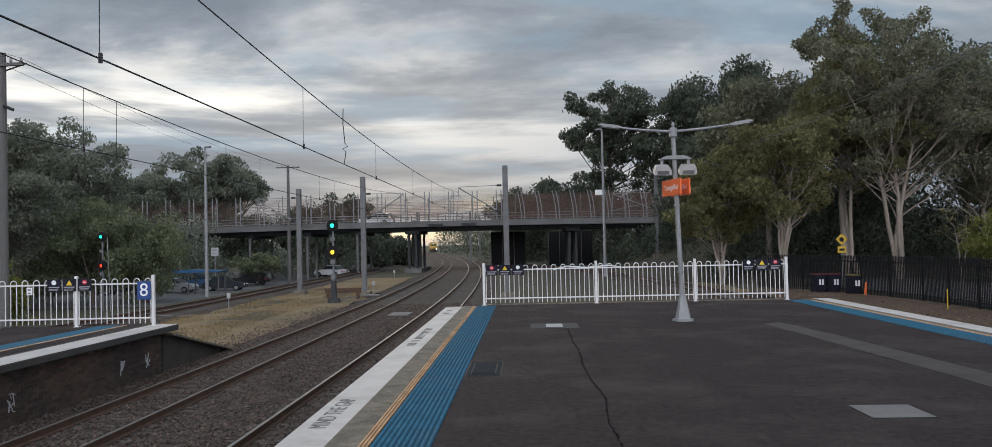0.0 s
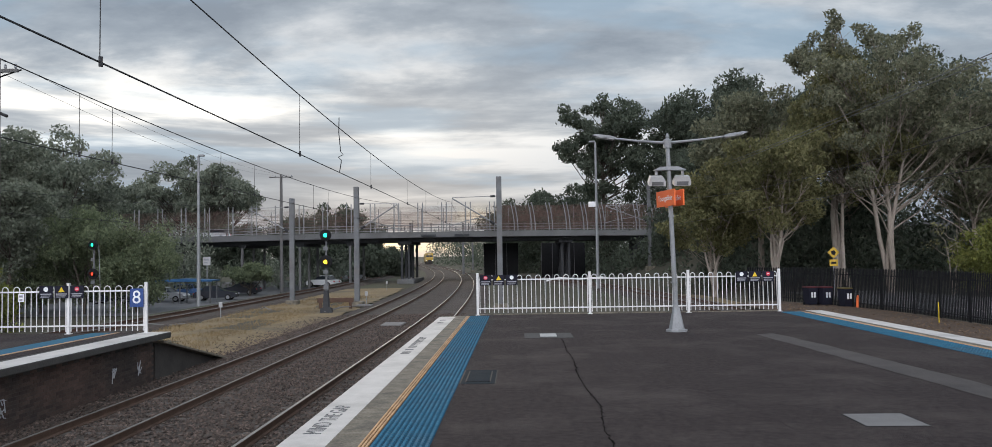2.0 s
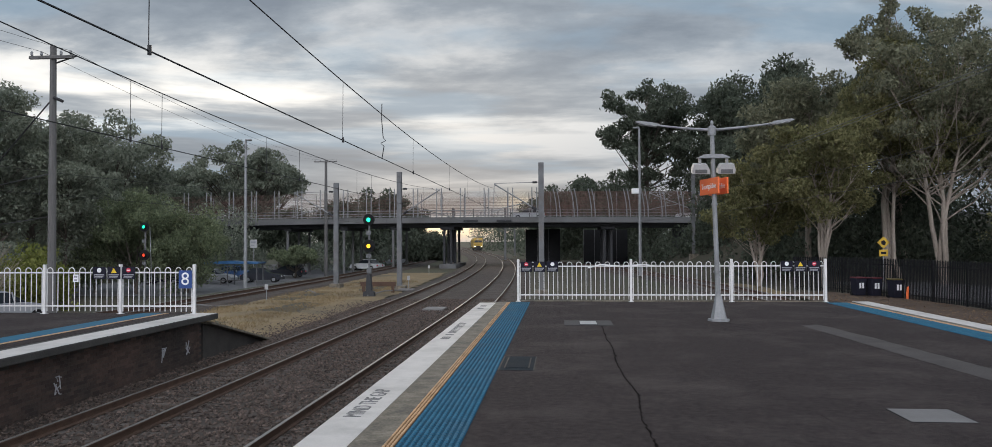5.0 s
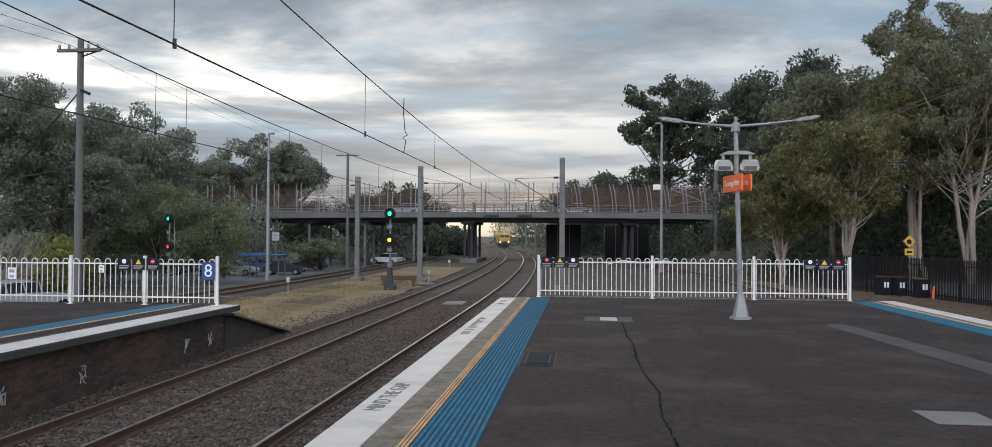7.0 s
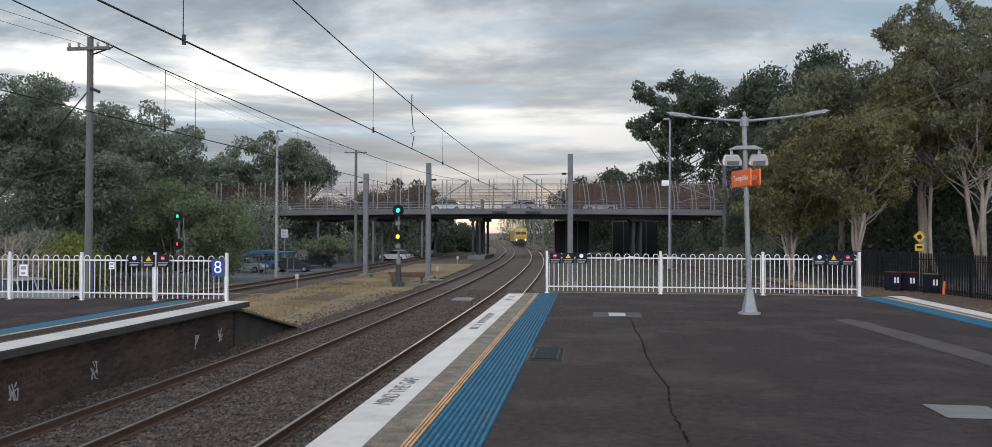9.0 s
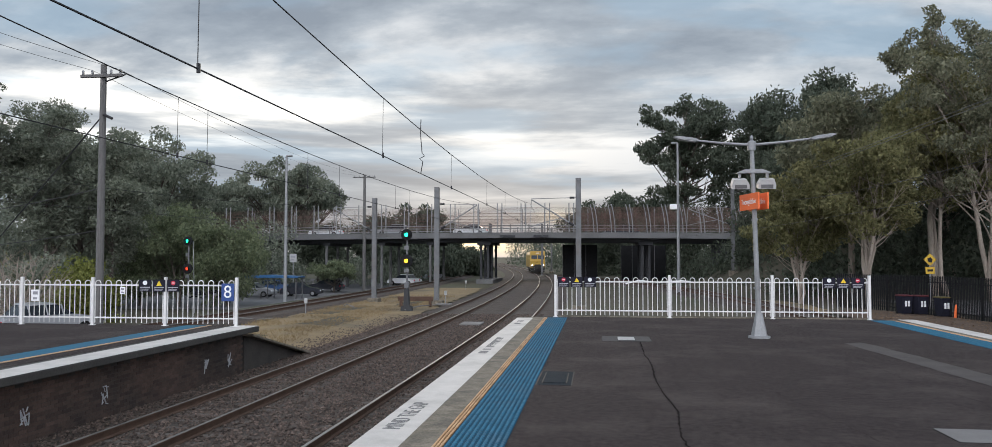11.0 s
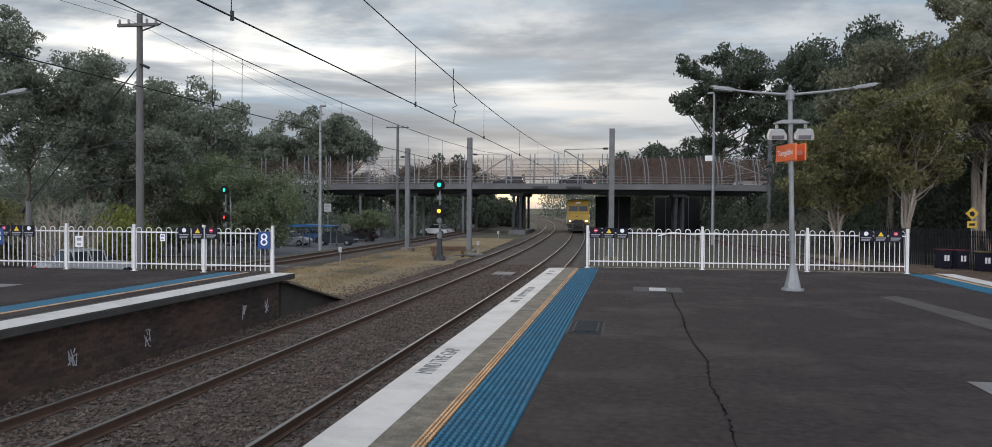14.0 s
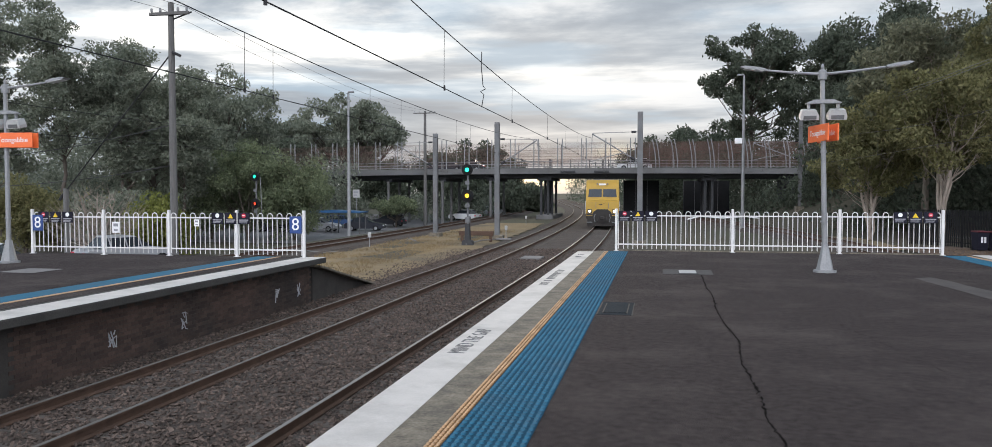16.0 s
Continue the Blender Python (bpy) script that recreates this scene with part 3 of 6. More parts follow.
# ---- platforms ----
PLAT = Mesh()
PLAT.box(-1.55, -12, -0.35, 9.0, FENCE_Y + 0.25, 0.0)
structure("platform", PLAT, ASPHALT, "dark worn asphalt station platform", "platform")
structure("platform_wall", Mesh().box(-2.17, -12, -1.6, 9.7, FENCE_Y + 0.2, -0.352), MORTAR, "sooty retaining wall of the platform", "platform wall")
for nm, x0, x1, lab in (("platform_edge", EDGE, -1.552, "grey concrete coping slabs along the platform edge"), ("platform_edge_2", 9.002, 9.98, "grey concrete coping slabs along the rear platform edge")):
    e = structure(nm, Mesh().box(x0, -12, -0.35, x1, FENCE_Y + 0.25, -0.03), COPING, lab, "platform edge")
    k = 0
    y = -3.0
    slab = Mesh().box(x0, 0.004, -0.035, x1, 1.496, 0.0, 0.006).data("coping_slab", COPING)
    while y < FENCE_Y - 1.2:
        part("coping_slab", slab, None, e).matrix_basis = pose(0, y, 0)
        y += 1.5
wl = tagged(new("white_edge_line"), "broad white painted line along the platform edge", "edge line", kind="structure")
seg = Mesh().box(EDGE + 0.012, 0.004, 0.0, -1.99, 2.396, 0.004).data("painted_slab", WHITE_LINE)
for k in range(12):
    part("painted_slab", seg, None, wl).matrix_basis = pose(0, -2.95 + 2.4 * k, 0)
structure("white_edge_line_2", Mesh().box(9.46, -3, 0.0, 9.97, FENCE_Y + 0.2, 0.004), WHITE_LINE, "broad white painted line along the rear platform edge", "edge line")


def tactile_tile(cols, rows, w, d, material, base_m, name):
    M = Mesh().box(0, 0.003, 0, w, d - 0.003, 0.005, 0.002)
    for i in range(cols):
        for j in range(rows):
            cx, cy = (i + 0.5) * w / cols, (j + 0.5) * d / rows
            vs = []
            for s, z in ((1.0, 0.005), (0.72, 0.017)):
                u, v = s * 0.32 * w / cols, s * 0.37 * d / rows
                for p, q in ((-1, -0.5), (-0.5, -1), (0.5, -1), (1, -0.5), (1, 0.5), (0.5, 1), (-0.5, 1), (-1, 0.5)):
                    vs.append((cx + p * u, cy + q * v, z))
            M.add(vs, [(q, (q + 1) % 8, 8 + (q + 1) % 8, 8 + q) for q in range(8)] + [tuple(range(8, 16))])
    # the base takes the darker colour, the studs the lighter one
    me = M.data(name, base_m)
    me.materials.append(material)
    for f in me.polygons:
        if f.index >= 26:
            f.material_index = 1
    return me


TILE_BLUE = tactile_tile(10, 3, 0.635, 0.3, BLUE, BLUE_BASE, "tile")
TILE_AMBER = tactile_tile(3, 4, 0.12, 0.3, AMBER, AMBER_BASE, "tile")


def tactile_path(name, x, y0, y1, mesh, label):
    t = tagged(new(name), label, "tactile paving", kind="structure")
    n = int((y1 - y0) / 0.3)
    for k in range(n):
        part("tile", mesh, None, t).matrix_basis = pose(x, y0 + 0.3 * k, 0.001)


tactile_path("tactile_path", -1.52, 2.0, FENCE_Y - 0.2, TILE_BLUE, "blue studded tactile tiles along the platform edge")
tactile_path("tactile_path_2", -1.645, 2.0, FENCE_Y - 0.2, TILE_AMBER, "narrow amber studded strip beside the blue tiles")
tactile_path("tactile_path_3", 8.46, 11.0, FENCE_Y - 0.1, TILE_BLUE, "blue studded tactile tiles along the rear platform edge")
tactile_path("tactile_path_4", 9.10, 11.0, FENCE_Y - 0.1, TILE_AMBER, "narrow amber studded strip beside the rear blue tiles")

edge_text = thing("edge_lettering", pose(-2.27, 9.85, 0.0065, 0, 0, 90), "dark stencilled words on the white line", "lettering", "edge lettering")
lettering("MIND THE GAP", 0.30, LETTER, edge_text, Matrix.Identity(4), squeeze=0.82)
for yy, n, L in ((17.9, 15, 3.3), (24.1, 6, 1.3)):
    tx = thing("edge_lettering", pose(-2.27, yy, 0.0065, 0, 0, 90), "worn unreadable stencilled words on the white line", "lettering", "edge lettering")
    M = Mesh()
    rnd = random.Random(n)
    for k in range(n):
        u = -L / 2 + L * k / n
        if rnd.random() < 0.18:
            continue
        M.box(u, -0.09, -0.002, u + L / n * 0.32, 0.09, 0.001)
        M.box(u + L / n * 0.36, rnd.choice((-0.09, 0.0, 0.05)), -0.002, u + L / n * 0.72, 0.09, 0.001)
    part("print", M, LETTER, tx)

# marks and covers on the asphalt
structure("worn_patch", ragged([(5.68, 19.2), (6.15, 19.4), (6.45, 16.5), (6.62, 14.0), (6.85, 11.0), (7.35, 6), (6.6, 6), (6.2, 11.0), (5.98, 14.5)], 0.004, 0.12, 0.05, 7), PATCH, "pale worn repair strip across the asphalt", "asphalt repair")
CRACKMAT = mat("crack_filler", (0.010, 0.009, 0.009), (0.022, 0.019, 0.018), 1.0, bump=0, spec=0.0)


def crack(pts, width, seed):
    rnd = random.Random(seed)
    out = []
    for (x0, y0), (x1, y1) in zip(pts, pts[1:]):
        n = max(2, int((y0 - y1) / 0.06))
        for k in range(n):
            t = k / n
            out.append((x0 + (x1 - x0) * t + rnd.uniform(-0.02, 0.02), y0 + (y1 - y0) * t))
    M = Mesh()
    w = [width * rnd.choice((0.35, 0.6, 1.0, 1.0, 1.7)) * rnd.uniform(0.6, 1.2) for _ in out]
    M.v = [(x - a / 2, y, 0.0045) for (x, y), a in zip(out, w)] + [(x + a / 2, y, 0.0045) for (x, y), a in zip(out, w)]
    n = len(out)
    M.f = [(k, k + 1, n + k + 1, n + k) for k in range(n - 1)]
    structure("asphalt_crack", M, CRACKMAT, "long ragged crack along the asphalt", "crack")


crack([(1.06, 18.95), (1.02, 16.4), (1.07, 15), (1.0, 13), (1.04, 11.6), (1.11, 10.5), (1.0, 9.2), (1.03, 8.0), (0.99, 7.0), (1.03, 6.0)], 0.022, 3)
crack([(2.6, 13.0), (2.75, 11.5), (3.1, 9.0)], 0.005, 8)
crack([(5.2, 17.0), (5.0, 14.0), (5.3, 11.5)], 0.005, 9)


def cover(x0, y0, x1, y1, lid, label, slab_m=PIT, lid_m=GALV):
    t = thing("pit_cover", pose((x0 + x1) / 2, (y0 + y1) / 2, 0.002), label, "pit cover", "covers in the platform")
    w, d = (x1 - x0) / 2, (y1 - y0) / 2
    part("seam", Mesh().box(-w - 0.018, -d - 0.018, -0.02, w + 0.018, d + 0.018, 0.0015), BLACK, t)
    part("surround", Mesh().box(-w, -d, -0.02, w, d, 0.004, 0.003), slab_m, t)
    if lid:
        lw, ld = lid
        part("lid_frame", Mesh().box(-lw - 0.02, -ld - 0.02, 0, lw + 0.02, ld + 0.02, 0.008, 0.002), BLACK, t)
        part("lid", Mesh().box(-lw, -ld, 0, lw, ld, 0.013, 0.003), lid_m, t)


DARK_PIT = mat("dark_patch", (0.05, 0.048, 0.046), (0.066, 0.064, 0.062), 0.9, scale=3, fine=80, dirt=(0.05, 0.05, 0.05))
STEELPLATE = mat("chequer_plate", (0.014, 0.020, 0.026), (0.022, 0.028, 0.034), 0.9, 0.0, scale=4, fine=60, spec=0.1)
PALE_LID = mat("pale_lid", (0.42, 0.42, 0.42), (0.33, 0.33, 0.325), 0.6, scale=5, fine=60)
cover(0.2, 19.0, 1.33, 20.15, (0.2, 0.36), "pale lid in a worn concrete surround", DARK_PIT, PALE_LID)
cover(0.21, 4.5, 1.3, 5.94, (0.2, 0.28), "pale lid in a broad square asphalt surround", DARK_PIT, PALE_LID)
cover(3.93, 9.15, 4.62, 9.83, None, "flat pale grey concrete cover flush with the asphalt", PIT)
cover(-0.86, 12.4, -0.33, 13.86, (0.18, 0.54), "dark steel hatch beside the blue tiles", STEELPLATE, STEELPLATE)

# the other island platform
LX = -9.56
DARKCONC = mat("sooty_concrete", (0.035, 0.033, 0.030), (0.065, 0.061, 0.056), 0.9, scale=1.5, fine=40, dirt=(0.03, 0.03, 0.028), dirt_amount=0.7)
structure("platform_2", Mesh().box(-19.6, -12, -0.35, LX - 0.92, 21.9, 0.0), ASPHALT, "dark asphalt top of the opposite island platform", "platform")
structure("platform_edge_3", Mesh().box(LX - 0.918, -12, -0.16, LX, 21.95, -0.002, 0.02), DARKCONC, "concrete coping along the opposite platform edge", "platform edge")
pw = structure("platform_wall_2", Mesh().box(-19.4, -12, -1.7, LX - 0.40, 21.7, -0.163), MORTAR, "dark sooty brick wall under the opposite platform", "platform wall")
structure("white_edge_line_3", Mesh().box(LX - 0.72, -12, 0.0, LX - 0.01, 21.94, 0.003), WHITE_LINE, "white painted line along the opposite platform edge", "edge line")
structure("blue_strip", Mesh().box(LX - 2.12, -12, 0.001, LX - 1.5, 21.8, 0.009), BLUE, "blue tactile strip along the opposite platform", "tactile paving")
structure("amber_strip", Mesh().box(LX - 1.49, -12, 0.001, LX - 1.38, 21.8, 0.009), AMBER, "amber strip along the opposite platform", "tactile paving")
ramp = Mesh().prism([(21.95, -0.3), (22.0, -0.3), (26.9, -1.38), (26.9, -1.6), (21.95, -1.6)], "x", -17.5, LX - 0.45)
structure("platform_ramp", ramp, MORTAR, "sloping dark masonry end of the opposite platform", "platform ramp")
structure("ramp_coping", Mesh().prism([(21.96, -0.24), (26.9, -1.34), (26.9, -1.40), (21.96, -0.30)], "x", LX - 0.75, LX - 0.2), COPING, "concrete coping down the platform ramp", "coping")
cover(-15.5, 16.2, -14.5, 17.2, None, "pale concrete cover in the opposite platform", PIT)
BRICK = Mesh().box(-0.012, 0.004, 0.004, 0.0, 0.226, 0.072, 0.003).data("brick", WALLBRICK)
k = 0
for j in range(16):
    for i in range(42):
        y = 12.4 + 0.23 * i + (0.115 if j % 2 else 0)
        if (i * 7 + j * 5) % 2 == 0 and k < 300 and y < 21.5:
            part("brick", BRICK, None, pw).matrix_basis = pose(LX - 0.388, y, -1.44 + 0.076 * j)
            k += 1
BR = Mesh()
for j in range(16):
    for i in range(-8, 42):
        y = 12.4 + 0.23 * i + (0.115 if j % 2 else 0)
        if ((i * 7 + j * 5) % 2 or i < 0) and y < 21.5:
            BR.box(LX - 0.398, y + 0.004, -1.436 + 0.076 * j, LX - 0.389, y + 0.226, -1.368 + 0.076 * j)
part("brickwork", BR, WALLBRICK, pw, kind="stuff")
GR = Mesh()
rnd = random.Random(5)
for y0 in (13.0, 15.3, 19.6, 20.9):
    for k in range(5):
        p = [(LX - 0.381, y0 + rnd.uniform(-0.12, 0.12), -0.85 + rnd.uniform(-0.2, 0.2)) for _ in range(3)]
        GR.tube(p, 0.012, 4)
part("graffiti", GR, GRAFFITI, pw, "white scrawled spray marks")

# ---- white loop-top fences ----
PANEL_SIGN_LABEL = "dark warning sign with a coloured symbol"


def fence_signs(at, y, first="red"):
    """Three dark warning plates hung side by side on the top rail."""
    for k, sym in enumerate(("red", "yellow", "white") if first == "red" else ("white", "yellow", "red")):
        s = thing("warning_sign", pose(at + k * 0.43, y, 0.98), PANEL_SIGN_LABEL, "sign", "warning signs on the fences")
        part("plate", Mesh().box(-0.19, -0.012, 0, 0.19, 0.0, 0.34, 0.004), SIGN_BLACK, s)
        if sym == "yellow":
            part("symbol", Mesh().prism([(-0.085, 0.17), (0.085, 0.17), (0, 0.315)], "y", -0.014, -0.011), SIGN_YELLOW, s, "yellow warning triangle")
        else:
            part("symbol", Mesh().disc((0, -0.011, 0.25), (0, -1, 0), 0.065, 0.004), SIGN_RED if sym == "red" else WHITE, s, sym + " round symbol")
        if sym == "red":
            part("symbol_bar", Mesh().box(-0.04, -0.018, 0.238, 0.04, -0.0145, 0.262), WHITE, s)
        part("print", Mesh().box(-0.15, -0.014, 0.105, 0.15, -0.0122, 0.135).box(-0.14, -0.014, 0.06, 0.12, -0.0122, 0.08).box(-0.15, -0.014, 0.03, 0.1, -0.0122, 0.045), GREY_TEXT, s)


def loop_fence(xs, y, loops, label, top=1.30, flip=False):
    t = thing("loop_top_fence", pose(0, y, 0), label, "fence", "platform end fences")
    for x in xs:
        p = part("post", Mesh().box(x - 0.04, -0.04, 0, x + 0.04, 0.04, top + 0.09, 0.006), FENCE_WHITE, t)
        part("base_plate", Mesh().box(x - 0.08, -0.07, 0.0, x + 0.08, 0.07, 0.012, 0.003), FENCE_WHITE, p)
    for a, b, n in zip(xs, xs[1:], loops):
        part("top_rail", Mesh().box(a + 0.042, -0.018, top - 0.16, b - 0.042, 0.018, top - 0.12, 0.004), FENCE_WHITE, t)
        part("bottom_rail", Mesh().box(a + 0.042, -0.018, 0.2, b - 0.042, 0.018, 0.24, 0.004), FENCE_WHITE, t)
        step = (b - a) / n
        loop = None
        for k in range(n):
            if loop is None:
                w = step * 0.26
                pts = [(-w, 0, 0.07), (-w, 0, top - w)]
                pts += [(-w * math.cos(q), 0, top - w + w * math.sin(q)) for q in [math.pi * i / 6 for i in range(1, 6)]]
                pts += [(w, 0, top - w), (w, 0, 0.07)]
                loop = Mesh().tube(pts, 0.0125, 6).data("loop", FENCE_WHITE)
            part("loop", loop, None, t).matrix_basis = pose(a + (k + 0.5) * step, 0, 0)
    return t


loop_fence([-1.29, 2.40, 5.62, 8.57], FENCE_Y, [12, 11, 10], "white loop-top steel fence across the platform end")
loop_fence([-19.3, -16.75, -14.5, -12.25, -10.1], 21.6, [8, 7, 7, 7], "white loop-top steel fence across the opposite platform end")
fence_signs(-1.02, FENCE_Y - 0.045, "red")
fence_signs(7.35, FENCE_Y - 0.045, "white")
fence_signs(-12.85, 21.555, "white")
fence_signs(-18.85, 21.555, "red")
for x in (-10.33, -19.05):
    s = thing("platform_number_sign", pose(x, 21.54, 0.72), "blue square platform number sign with a white figure", "sign", "platform number signs")
    part("plate", Mesh().box(-0.19, -0.015, 0, 0.19, 0, 0.5, 0.004), NAVY, s)
    lettering("8", 0.50, WHITE, s, pose(0, -0.018, 0.25, 90, 0, 0))
for x, w, z in ((-16.3, 0.13, 0.68), (-13.55, 0.08, 0.9)):
    s = thing("small_notice", pose(x, 21.57, z), "small white notice on the fence", "sign", "notices")
    part("plate", Mesh().box(-w, -0.012, 0, w, 0, w * 2.6, 0.003), WHITE, s)
    part("print", Mesh().box(-w * 0.6, -0.015, w * 1.5, w * 0.6, -0.0122, w * 2.2).box(-w * 0.5, -0.015, w * 0.4, w * 0.5, -0.0122, w * 0.9), GREY_TEXT, s)
structure("fence_kerb", Mesh().box(-1.33, FENCE_Y + 0.06, -0.02, 8.62, FENCE_Y + 0.2, 0.03, 0.01), COPING, "low concrete kerb behind the fence", "kerb")


# ---- platform lamps ----
def platform_lamp(m, label, arm_l, arm_r, lean, sign_side):
    t = thing("platform_lamp", m, label, "lamp post", "platform lamps")
    part("base", Mesh().tube([(0, 0, 0.0), (0, 0, 0.05), (0, 0, 0.06), (0, 0, 0.45), (0, 0, 0.62)], [0.27, 0.27, 0.2, 0.115, 0.085], 8), GALV, t, "flared galvanised base")
    top = Vector((lean, 0, 4.75))
    part("pole", Mesh().tube([(0, 0, 0.5), (lean * 0.1, 0, 0.65), top], [0.07, 0.064, 0.052], 12), GALV, t)
    part("cap", Mesh().tube([top + Vector((0, 0, -0.14)), top + Vector((0, 0, 0.06)), top + Vector((0, 0, 0.09)), top + Vector((0, 0, 0.12))], [0.1, 0.1, 0.06, 0.02], 12), GALV, t)
    part("finial", Mesh().tube([top + Vector((0, 0, 0.10)), top + Vector((0, 0, 0.16)), top + Vector((0, 0, 0.20)), top + Vector((0, 0, 0.24))], [0.035, 0.045, 0.035, 0.01], 10), GALV, t)
    for s, ln in ((-1, arm_l), (1, arm_r)):
        e = top + Vector((s * (ln - 0.55), 0, 0.12))
        part("arm", Mesh().tube([top, top + Vector((s * 0.16, 0, 0.0)), top + Vector((s * ln * 0.4, 0, 0.05)), e], [0.05, 0.036, 0.03, 0.026], 8), GALV, t)
        h = part("lamp_head", Mesh().prism([(0, -0.025), (0.55, -0.02), (0.6, 0.0), (0.5, 0.035), (0.15, 0.045), (0, 0.025)], "y", -0.12, 0.12), GALV, t, "grey lamp head, unlit")
        h.matrix_basis = Matrix.Translation(e) @ pose(0, 0, 0, 0, -9 if s > 0 else 9, 0 if s > 0 else 180)
        if s < 0:
            h.matrix_basis = Matrix.Translation(e) @ pose(0, 0, 0, 0, 0, 180) @ pose(0, 0, 0, 0, -9, 0)
        g = part("lens", Mesh().box(0.05, -0.11, -0.04, 0.5, 0.11, -0.024, 0.006), WHITE, h)
    z = 3.92
    part("bracket", Mesh().prism([(lean * 0.75 - 0.4, z + 0.12), (lean * 0.75 + 0.4, z + 0.12), (lean * 0.75 + 0.4, z + 0.135), (lean * 0.75 + 0.22, z + 0.21), (lean * 0.75 - 0.22, z + 0.21), (lean * 0.75 - 0.4, z + 0.135)], "y", -0.09, 0.09), GALV, t)
    for s in (-1, 1):
        c = part("loudspeaker", Mesh().prism([(-0.24 * s, -0.14), (0.24 * s, -0.14), (0.25 * s, -0.04), (0.2 * s, 0.13), (-0.16 * s, 0.13), (-0.24 * s, -0.02)], "y", -0.15, 0.15), SPEAKER, t, "pale grey boxed speaker with a dark front")
        c.matrix_basis = pose(s * 0.31 + lean * 0.8, 0, z - 0.13, 14, 0, 0) @ Matrix.Scale(0.86, 4)
        part("grille", Mesh().box(-0.17, -0.156, -0.125, 0.17, -0.151, -0.015), MAST, c, "dark grille")
        part("underside", Mesh().box(-0.2, -0.13, -0.148, 0.2, 0.13, -0.142), MAST, c, "dark underside")
        part("drop_bracket", Mesh().box(s * 0.33 - 0.03 + lean * 0.75, -0.03, z - 0.03, s * 0.33 + 0.03 + lean * 0.75, 0.03, z + 0.12), GALV, t)
    boards = ((-0.12, -0.06, -77, 0.55), (0.12, 0.06, -77, 0.55)) if sign_side > 0 else ((0.3, -0.1, 8, 0.55), (0.3, 0.1, 188, 0.55))
    for dx, dy, ang, wide in boards:
        f = part("name_board", Mesh().box(-wide, -0.02, -0.2, wide, 0.02, 0.2, 0.006), ORANGE, t, "orange station name board with white letters")
        f.matrix_basis = pose(lean * 0.7 + dx, dy, 3.33, 0, 0, ang)
        lettering("Toongabbie", 0.19, WHITE, f, pose(0, -0.0225, 0.0, 90, 0, 0), squeeze=0.95)
    part("clip_band", Mesh().cyl((lean * 0.6, 0, 2.86), (lean * 0.6, 0, 2.92), 0.075, 0.075, 12).cyl((lean * 0.3, 0, 1.2), (lean * 0.3, 0, 1.24), 0.085, 0.085, 12), GALV, t)
    return t


platform_lamp(pose(4.0, 20.2, 0), "grey galvanised platform lamp with two arms and an orange name board", 1.85, 1.95, -0.12, 1)
platform_lamp(pose(-17.3, 18.5, 0), "grey platform lamp on the opposite platform with an orange name board", 1.8, 1.9, 0.0, -0.15)


# ---- overhead line masts and wires ----
def i_beam(M, x, y, z0, z1, w=0.25, d=0.25, t=0.02):
    a, b, h = w / 2, d / 2, t / 2
    return M.prism([(x + u, y + v) for u, v in ((-a, -b), (a, -b), (a, -b + t), (h, -b + t), (h, b - t), (a, b - t), (a, b), (-a, b), (-a, b - t), (-h, b - t), (-h, -b + t), (-a, -b + t))], "z", z0, z1)


def mast(x, y, top, reach, wire_z, label):
    """A steel mast; reach: how far (signed) its cantilever goes towards the track."""
    g = ground_z(x, y)
    t = thing("overhead_line_mast", pose(x, y, g), label, "mast", "overhead line masts")
    h = top - g
    part("post", i_beam(Mesh(), 0, 0, 0.25, h, 0.34, 0.3, 0.03), MAST, t)
    part("footing", Mesh().box(-0.45, -0.45, -0.3, 0.45, 0.45, 0.38, 0.04), COPING, t, "square concrete footing")
    if reach:
        s = 1 if reach > 0 else -1
        zc = wire_z - g
        part("cantilever", Mesh().tube([(0.15 * s, 0, zc + 0.1), (reach, 0, zc + 1.85)], 0.045, 6), GALV, t)
        part("stay_rod", Mesh().tube([(0.15 * s, 0, zc + 1.95), (reach, 0, zc + 1.9)], 0.022, 5), GALV, t)
        part("register_arm", Mesh().tube([(reach * 0.36, 0, zc + 0.62), (reach * 0.7, 0, zc + 0.4), (reach + 0.2 * s, 0, zc + 0.05)], 0.028, 6), GALV, t)
        part("insulator", Mesh().tube([(0.3 * s, 0, zc + 0.18), (0.6 * s, 0, zc + 0.36)], [0.085, 0.085], 8), SHADE_AND_DARK, t)
        part("insulator", Mesh().tube([(0.25 * s, 0, zc + 1.95), (0.55 * s, 0, zc + 1.945)], [0.07, 0.07], 8), SHADE_AND_DARK, t)
        part("dropper_arm", Mesh().tube([(reach, 0, zc + 1.85), (reach + 0.05 * s, 0, zc + 1.0), (reach + 0.1 * s, 0, zc + 0.1)], 0.02, 5), GALV, t)
    return t


mast(-11.3, 56.0, 6.95, 2.9, 3.8, "grey steel mast with a bracket over the double track")
mast(-1.1, 51.0, 7.0, -3.0, 3.8, "tall grey steel mast with a bracket over the near track")
mast(-16.6, 58.5, 6.4, -3.2, 3.8, "grey steel mast with a bracket over the outer track")
mast(14.2, 86.0, 9.3, -4.6, 5.2, "slim grey steel mast beside the branch track")
mast(-17.2, 128.0, 7.4, 3.4, 3.8, "grey steel mast beyond the bridge")
mast(-9.0, 132.0, 7.4, -2.8, 3.8, "grey steel mast beyond the bridge")
mast(-24.5, 175.0, 7.6, 3.2, 3.8, "grey steel mast beside the distant curve")
mast(-9.5, 168.0, 7.6, -3.2, 3.8, "grey steel mast beside the distant curve")


